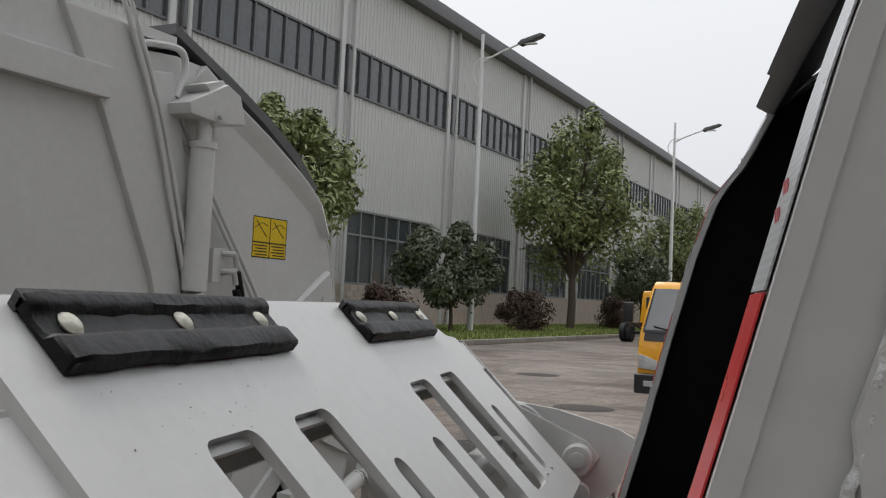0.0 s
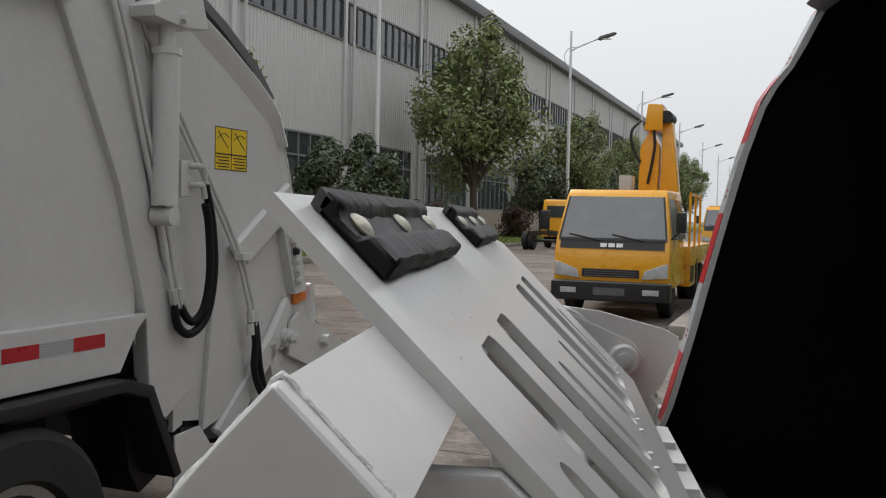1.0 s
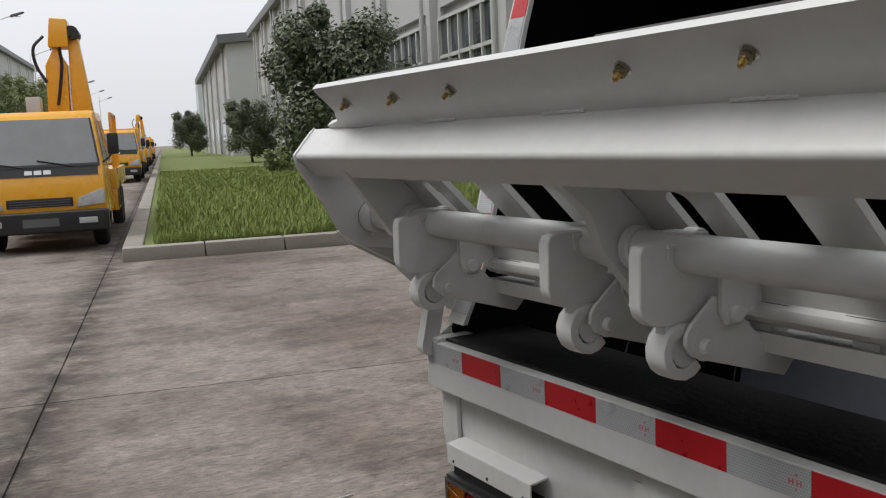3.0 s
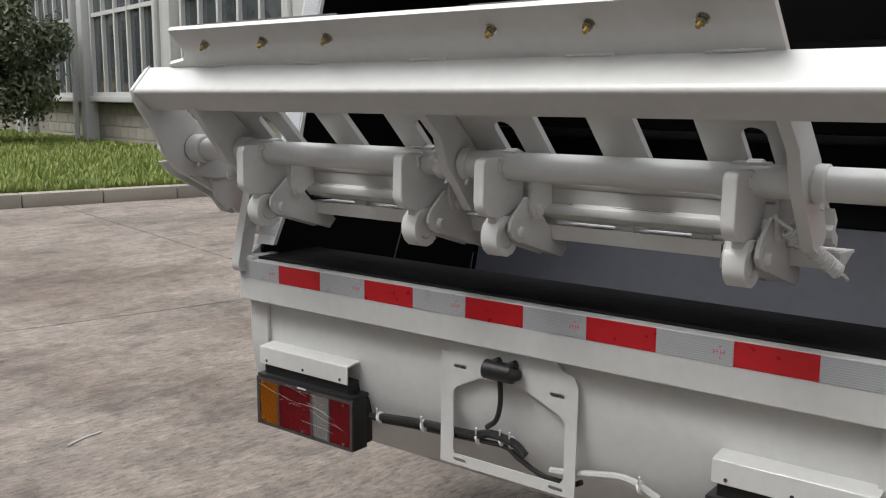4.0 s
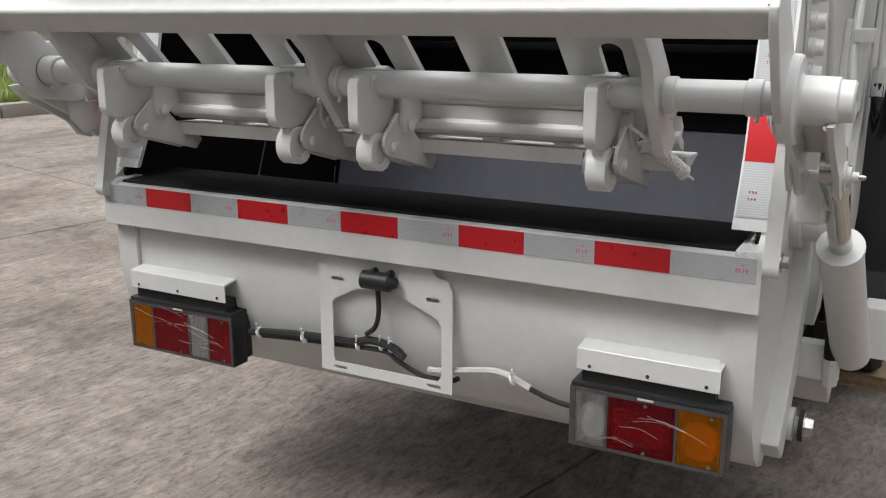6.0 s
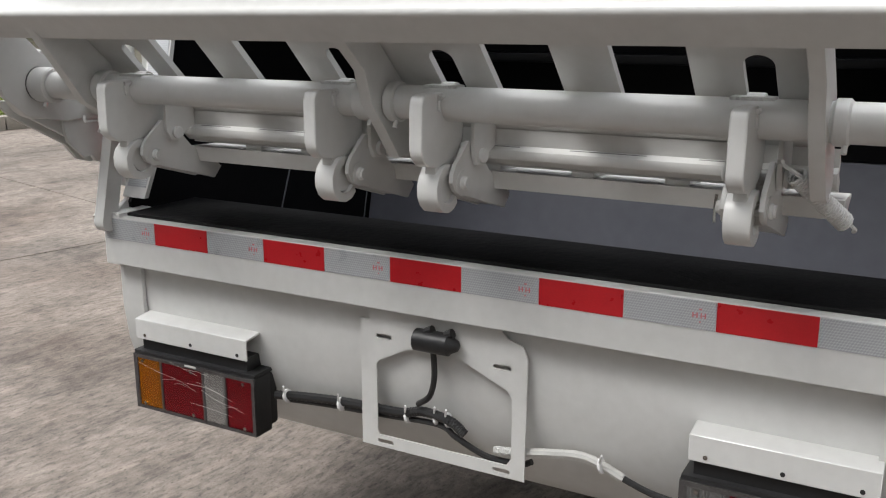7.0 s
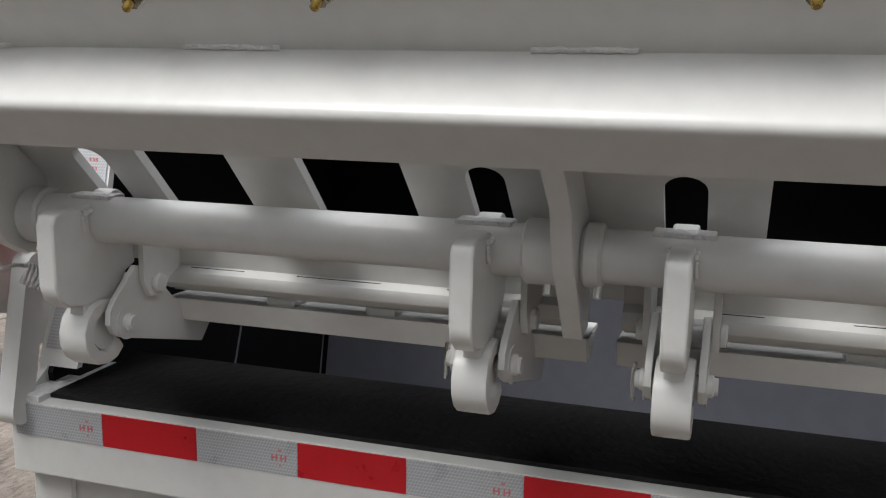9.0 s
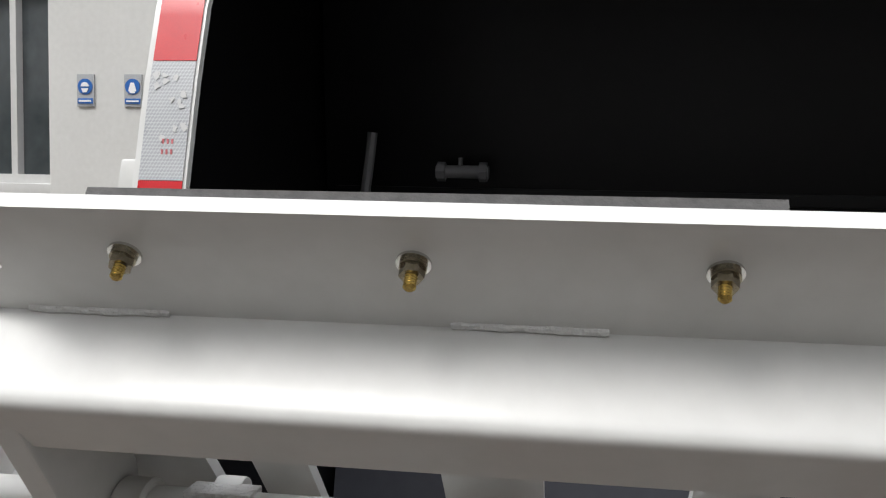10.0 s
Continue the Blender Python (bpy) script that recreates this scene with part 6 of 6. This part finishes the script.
def cab(t, crew=True):
    """A forward-control cab; local y runs backwards, x across, front at y = 0."""
    prof = [(0.03, 0.50), (0.0, 0.85), (0.05, 1.15), (0.10, 1.27), (0.40, 2.02), (0.50, 2.10), (2.15 if crew else 1.55, 2.12), (2.25 if crew else 1.62, 2.0), (2.28 if crew else 1.66, 0.50)]
    body = part("cab", taper(soft(prism(bmesh.new(), prof, "x", -0.93, 0.93), 0.05, 3)), YELLOW, t, "yellow forward-control crew cab")
    part("windscreen", taper(prism(bmesh.new(), [(0.106, 1.31), (0.374, 1.98), (0.356, 1.985), (0.090, 1.31)], "x", -0.845, 0.845)), WINDSCREEN_SKY, body)
    bm = bmesh.new()
    prism(bm, [(0.090, 1.27), (0.108, 1.312), (0.086, 1.312), (0.070, 1.27)], "x", -0.87, 0.87)
    for e in (-1, 1):
        prism(bm, [(0.106, 1.31), (0.374, 1.98), (0.352, 1.985), (0.084, 1.31)], "x", e * 0.846, e * 0.875)
    part("screen_seal", taper(bm), PLASTIC, body)
    part("black_panel", prism(bmesh.new(), [(0.050, 1.135), (0.100, 1.27), (0.082, 1.27), (0.034, 1.135)], "x", -0.84, 0.84), PLASTIC, body, "black scuttle panel under the windscreen")
    bm = bmesh.new()
    for c in (-0.13, 0.0, 0.13):
        prism(bm, [(0.050, 1.165), (0.072, 1.225), (0.066, 1.228), (0.042, 1.168)], "x", c - 0.052, c + 0.052)
    part("badge", bm, WHITEP, body)
    part("grille", soft(prism(bmesh.new(), [(0.02, 0.68), (0.02, 0.82), (-0.014, 0.81), (-0.016, 0.69)], "x", -0.46, 0.46), 0.01), PLASTIC, body)
    for k in range(3):
        part("grille_bar", box(bmesh.new(), -0.42, 0.42, -0.024, -0.016, 0.70 + 0.036 * k, 0.712 + 0.036 * k), TRIMD, body)
    part("bumper", soft(box(bmesh.new(), -0.95, 0.95, -0.10, 0.25, 0.30, 0.62), 0.05, 3), PLASTIC, t, "black front bumper")
    part("plate_recess", box(bmesh.new(), -0.25, 0.25, -0.104, -0.098, 0.40, 0.52), TRIMD, t)
    for sx in (-1, 1):
        part("headlamp", soft(prism(bmesh.new(), [(sx * 0.50, 0.66), (sx * 0.91, 0.70), (sx * 0.91, 0.93), (sx * 0.80, 0.90), (sx * 0.54, 0.80)], "y", -0.022, 0.06), 0.015), HEADLAMP, body)
        part("fog_lamp", soft(box(bmesh.new(), sx * 0.66 - 0.13, sx * 0.66 + 0.13, -0.11, -0.06, 0.42, 0.51), 0.01), HEADLAMP, body)
        for a, b in (((0.45, 1.12), (1.22, 2.05)) if crew else ((0.40, 1.20),)):
            part("side_window", taper(prism(bmesh.new(), [(a - (0.16 if a < 0.5 else 0), 1.30), (b, 1.30), (b, 1.96), (a + (0.08 if a < 0.5 else 0), 1.96)], "x", sx * 0.926, sx * 0.936)), GLASS, body)
        part("mirror_arm", hose(bmesh.new(), [(sx * 0.90, 0.20, 1.30), (sx * 1.05, 0.02, 1.42), (sx * 1.08, 0.0, 1.6)], 0.015, 6), PLASTIC, body)
        part("mirror", soft(box(bmesh.new(), sx * 1.09 - 0.08, sx * 1.09 + 0.08, -0.06, 0.02, 1.42, 1.74), 0.03), PLASTIC, body)
        part("wiper", hose(bmesh.new(), [(sx * 0.35 + 0.15, 0.07, 1.27), (sx * 0.35 - 0.1, 0.085, 1.32), (sx * 0.35 - 0.35, 0.10, 1.37)], 0.012, 5), PLASTIC, body)
    return body


def truck_wheel(t, x, y, r=0.38, w=0.22):
    bm = turned(bmesh.new(), (x - w / 2, y, r), (1, 0, 0), [(0, r * 0.6), (0, r * 0.9), (0.03, r), (w - 0.03, r), (w, r * 0.9), (w, r * 0.6)], 28)
    ty = part("wheel", bm, TYRE, t)
    part("rim", turned(bmesh.new(), (x - w / 2 + 0.02, y, r), (1, 0, 0), [(0, r * 0.58), (w - 0.04, r * 0.58)], 20), RIM, ty)


def base(t, length):
    for sx in (-1, 1):
        part("chassis_rail", box(bmesh.new(), sx * 0.38 - 0.04, sx * 0.38 + 0.04, 0.4, length, 0.60, 0.78), CHASSIS, t)
        truck_wheel(t, sx * 0.77, 0.90)
        truck_wheel(t, sx * 0.84, length - 1.2)
        truck_wheel(t, sx * 0.58, length - 1.2)
    for yy in (0.90, length - 1.2):
        part("axle", rod(bmesh.new(), (-0.8, yy, 0.38), (0.8, yy, 0.38), 0.06, 10), CHASSIS, t)


LIFTT = thing("crane_truck", "yellow crew-cab truck with a folded aerial boom", "truck", "yellow trucks")
cab(LIFTT)
base(LIFTT, 6.4)
part("deck", soft(box(bmesh.new(), -0.98, 0.98, 2.45, 6.5, 0.80, 1.15), 0.02), YELLOW, LIFTT)
for sx in (-1, 1):
    for k in range(4):
        part("warning_stripe", prism(bmesh.new(), [(2.5 + 0.12 * k, 0.5), (2.56 + 0.12 * k, 0.5), (2.62 + 0.12 * k, 0.8), (2.56 + 0.12 * k, 0.8)], "x", sx * 0.99, sx * 1.0), PLASTIC, LIFTT)
    part("side_box", soft(box(bmesh.new(), sx * 0.8 - 0.18, sx * 0.8 + 0.18, 2.5, 3.4, 0.42, 0.82), 0.02), YELLOW, LIFTT)
    part("stabiliser", soft(box(bmesh.new(), sx * 0.9 - 0.09, sx * 0.9 + 0.09, 3.6, 3.8, 0.12, 0.9), 0.01), PLASTIC, LIFTT)
    for yy in (2.5, 3.4, 4.3):
        part("rail_post", box(bmesh.new(), sx * 0.95 - 0.02, sx * 0.95 + 0.02, yy - 0.02, yy + 0.02, 1.15, 2.1), YELLOW, LIFTT)
    part("hand_rail", box(bmesh.new(), sx * 0.95 - 0.02, sx * 0.95 + 0.02, 2.5, 4.3, 2.08, 2.13), YELLOW, LIFTT)
part("spare_wheel", turned(bmesh.new(), (0.62, 2.42, 1.35), (1, 0, 0), [(0, 0.2), (0, 0.35), (0.18, 0.38), (0.2, 0.2)], 24), TYRE, LIFTT)
part("turret", soft(box(bmesh.new(), -0.25, 0.45, 2.9, 3.8, 1.15, 2.0), 0.04), YELLOW, LIFTT)
part("lower_boom", soft(prism(bmesh.new(), [(-0.10, 1.6), (0.26, 1.6), (0.30, 3.0), (0.12, 3.35), (-0.06, 3.0)], "y", 3.0, 3.5), 0.03), YELLOW, LIFTT)
part("upper_boom", soft(prism(bmesh.new(), [(0.30, 1.6), (0.72, 1.6), (0.50, 3.55), (0.34, 3.55)], "y", 3.05, 3.45), 0.03), YELLOW, LIFTT, "orange folded boom")
part("boom_head", soft(prism(bmesh.new(), [(0.02, 3.30), (0.36, 3.30), (0.36, 3.78), (0.08, 3.80)], "y", 2.85, 3.45), 0.03), YELLOW, LIFTT)
part("boom_joint", rod(bmesh.new(), (0.42, 2.9, 3.55), (0.42, 3.5, 3.55), 0.12, 16), PLASTIC, LIFTT)
for pts in ([(-0.05, 2.98, 3.5), (-0.22, 2.95, 3.3), (-0.2, 2.96, 3.0), (-0.05, 2.98, 2.7)], [(0.40, 2.9, 3.5), (0.22, 2.9, 3.35), (0.22, 2.92, 3.0), (0.16, 2.93, 2.6), (0.1, 2.95, 2.3)]):
    part("boom_hose", hose(bmesh.new(), pts, 0.028, 8), PLASTIC, LIFTT)
part("work_basket", soft(box(bmesh.new(), -0.42, -0.18, 2.85, 3.2, 2.0, 2.45), 0.02), TRIMW, LIFTT)
LIFTT.matrix_basis = at(-2.44, 12.66) @ Matrix.Scale(0.93, 4)
TIP = thing("flatbed_truck", "yellow light truck in a parked row", "truck", "yellow trucks")
cab(TIP)
base(TIP, 6.2)
part("deck", soft(box(bmesh.new(), -0.98, 0.98, 2.4, 6.3, 0.80, 1.25), 0.02), YELLOW, TIP)
part("body_box", soft(box(bmesh.new(), -0.9, 0.9, 2.6, 6.1, 1.25, 2.2), 0.04), YELLOW, TIP)
TIP.matrix_basis = at(-2.6, 38.0)
for i, s in enumerate((50, 60, 80, 92, 104, 116)):
    copy_thing(TIP, at(-2.6 - 0.1 * (i % 2), s))
copy_thing(LIFTT, at(-2.6, 70) @ Matrix.Scale(1 / 0.93, 4))
BARE = thing("chassis_cab", "yellow cab on a bare black truck chassis by the kerb", "truck", "yellow trucks")
bd = cab(BARE, False)
part("rear_window", soft(box(bmesh.new(), -0.65, 0.65, 1.60, 1.68, 1.35, 1.85), 0.01), GLASS, bd)
base(BARE, 5.4)
BARE.matrix_basis = at(-10.9, 46.2, 0, 180) @ Matrix.Scale(1.15, 4)

# ---- white box truck seen past the hopper ----
BOX = thing("box_truck", "white plain-sided truck body with two blue safety signs", "truck")
part("body", soft(box(bmesh.new(), 3.2, 6.5, 1.10, 2.812, 0.75, 2.95), 0.02), PAINT, BOX)
for yy in (1.35, 2.55):
    bm = turned(bmesh.new(), (4.4, yy - 0.12, 0.38), (0, 1, 0), [(0, 0.22), (0, 0.34), (0.03, 0.38), (0.21, 0.38), (0.24, 0.34), (0.24, 0.22)], 28)
    part("wheel", bm, TYRE, BOX)
part("chassis", box(bmesh.new(), 3.3, 6.4, 1.65, 2.4, 0.5, 0.75), CHASSIS, BOX)
for yy, kind in ((2.617, "mask"), (2.384, "coat")):
    sg = part("safety_sign", box(bmesh.new(), 3.190, 3.2, yy - 0.042, yy + 0.042, 1.830, 1.976), SILVER, BOX, "blue and white mandatory safety sign")
    part("disc", rod(bmesh.new(), (3.186, yy, 1.920), (3.191, yy, 1.920), 0.036, 28), BLUE, sg)
    bm = bmesh.new()
    if kind == "mask":
        prism(bm, [(yy - 0.018, 1.912), (yy + 0.018, 1.912), (yy + 0.010, 1.893), (yy - 0.010, 1.893)], "x", 3.183, 3.1865)
        prism(bm, [(yy + 0.020 * math.cos(radians(20 * k)), 1.920 + 0.020 * math.sin(radians(20 * k))) for k in range(10)], "x", 3.183, 3.1865)
    else:
        prism(bm, [(yy - 0.008, 1.938), (yy + 0.008, 1.938), (yy + 0.020, 1.900), (yy + 0.012, 1.897), (yy + 0.012, 1.890), (yy - 0.012, 1.890), (yy - 0.012, 1.897), (yy - 0.020, 1.900)], "x", 3.183, 3.1865)
    part("symbol", bm, WHITEP, sg)
    part("caption", box(bmesh.new(), 3.186, 3.191, yy - 0.037, yy + 0.037, 1.842, 1.866), BLUE, sg)
    part("caption_bar", box(bmesh.new(), 3.184, 3.187, yy - 0.030, yy + 0.030, 1.850, 1.858), WHITEP, sg)

# ---- plank under the wheel ----
bm = box(bmesh.new(), 1.84, 2.10, -1.085, -0.74, 0.0, 0.055)
bmesh.ops.subdivide_edges(bm, edges=bm.edges, cuts=5, use_grid_fill=True)
rnd = random.Random(6)
for v in bm.verts:
    v.co.z += rnd.uniform(-0.003, 0.003) if v.co.z > 0.01 else 0
    v.co.y += rnd.uniform(-0.012, 0.012) if abs(v.co.y + 0.9125) > 0.17 else 0
    v.co.x += 0.05 * (v.co.y + 0.9) + rnd.uniform(-0.004, 0.004)
tagged(part("plank", bm, WOOD), "split weathered timber plank lying on the concrete", "plank")

# ---- dry twig on the concrete ----
tagged(part("twig", hose(bmesh.new(), [(0.24, 2.23, 0.004), (0.327, 2.26, 0.004), (0.413, 2.27, 0.004)], 0.004, 6, 4), HOSEW), "thin pale dry twig lying on the concrete", "twig")

# ---- concrete slabs with open joints ----
def slabs():
    rnd = random.Random(4)
    for i in range(-3, 5):
        for j in range(-4, 9):
            r0, s0 = -1.5 + 3.6 * i, 4.32 + 4.3 * j
            if i >= 0 and s0 + 4.3 > 10.8 and s0 < 10.8:
                s1 = 10.84
            elif i >= 0 and s0 > 10.8:
                continue
            else:
                s1 = s0 + 4.3
            bm = bmesh.new()
            w, l = 3.6 - 0.014, s1 - s0 - 0.014
            box(bm, 0, w, 0, l, -0.011, 0.0)
            o = part("slab", bm, CONCRETE, GROUND)
            o.matrix_basis = at(r0 + 0.007, s0 + 0.007)
            if r0 < -13.6:
                bpy.data.objects.remove(o)


slabs()


# ---- coursed blocks of the hall base ----
def base_blocks():
    L, H = 0.62, 0.29
    bm = soft(box(bmesh.new(), 0.10, 0.14, 0.006, L - 0.006, 0.008, H - 0.004), 0.008, 1)
    first = part("base_block", bm, STONE, HALL)
    first.matrix_basis = pose(0, 14.0, 0.0)
    wall = bmesh.new()
    for j in range(7):
        for i in range(-40, 150):
            yy = 14.0 + L * (i + 0.5 * (j % 2))
            if 0 <= i < 43:
                if i or j:
                    again(first, HALL, pose(0, yy, H * j))
            else:
                box(wall, 0.10, 0.14, yy + 0.006, yy + L - 0.006, H * j + 0.008, H * j + H - 0.004)
    tagged(part("base_course", wall, STONE, HALL), "pinkish coursed base blocks", "", "", "stuff")


base_blocks()


# ---- grass blades ----
def blades(name, count, r0, r1, s0, s1, h, seed, label, bare=()):
    rg = np.random.default_rng(seed)
    r, s = rg.uniform(r0, r1, count), s0 + (s1 - s0) * rg.random(count) ** 1.6
    ang, hh, lean, w = rg.uniform(0, 6.28, count), h * rg.uniform(0.5, 1.35, count), rg.uniform(0.1, 0.7, count), rg.uniform(0.010, 0.022, count) * (1 + s / 25)
    px, py = r * EV.x + s * DV.x, r * EV.y + s * DV.y
    c, d = np.cos(ang), np.sin(ang)
    z = np.full(count, 0.125)
    v = np.stack([np.stack([px - c * w, py - d * w, z], 1), np.stack([px + c * w, py + d * w, z], 1), np.stack([px - d * lean * hh, py + c * lean * hh, z + hh], 1)], 1).reshape(-1, 3)
    f = np.arange(count * 3).reshape(-1, 3)
    me = bpy.data.meshes.new(name)
    me.from_pydata(v.tolist(), [], f.tolist())
    me.materials.append(GRASS)
    tagged(new(name, me), label, "grass", "", "stuff")


blades("grass", 90000, -0.95, 8.0, 11.15, 44, 0.13, 1, "uneven green grass on the lawn")
blades("grass", 40000, -22, -14.0, 16, 80, 0.14, 2, "uneven green grass along the hall")
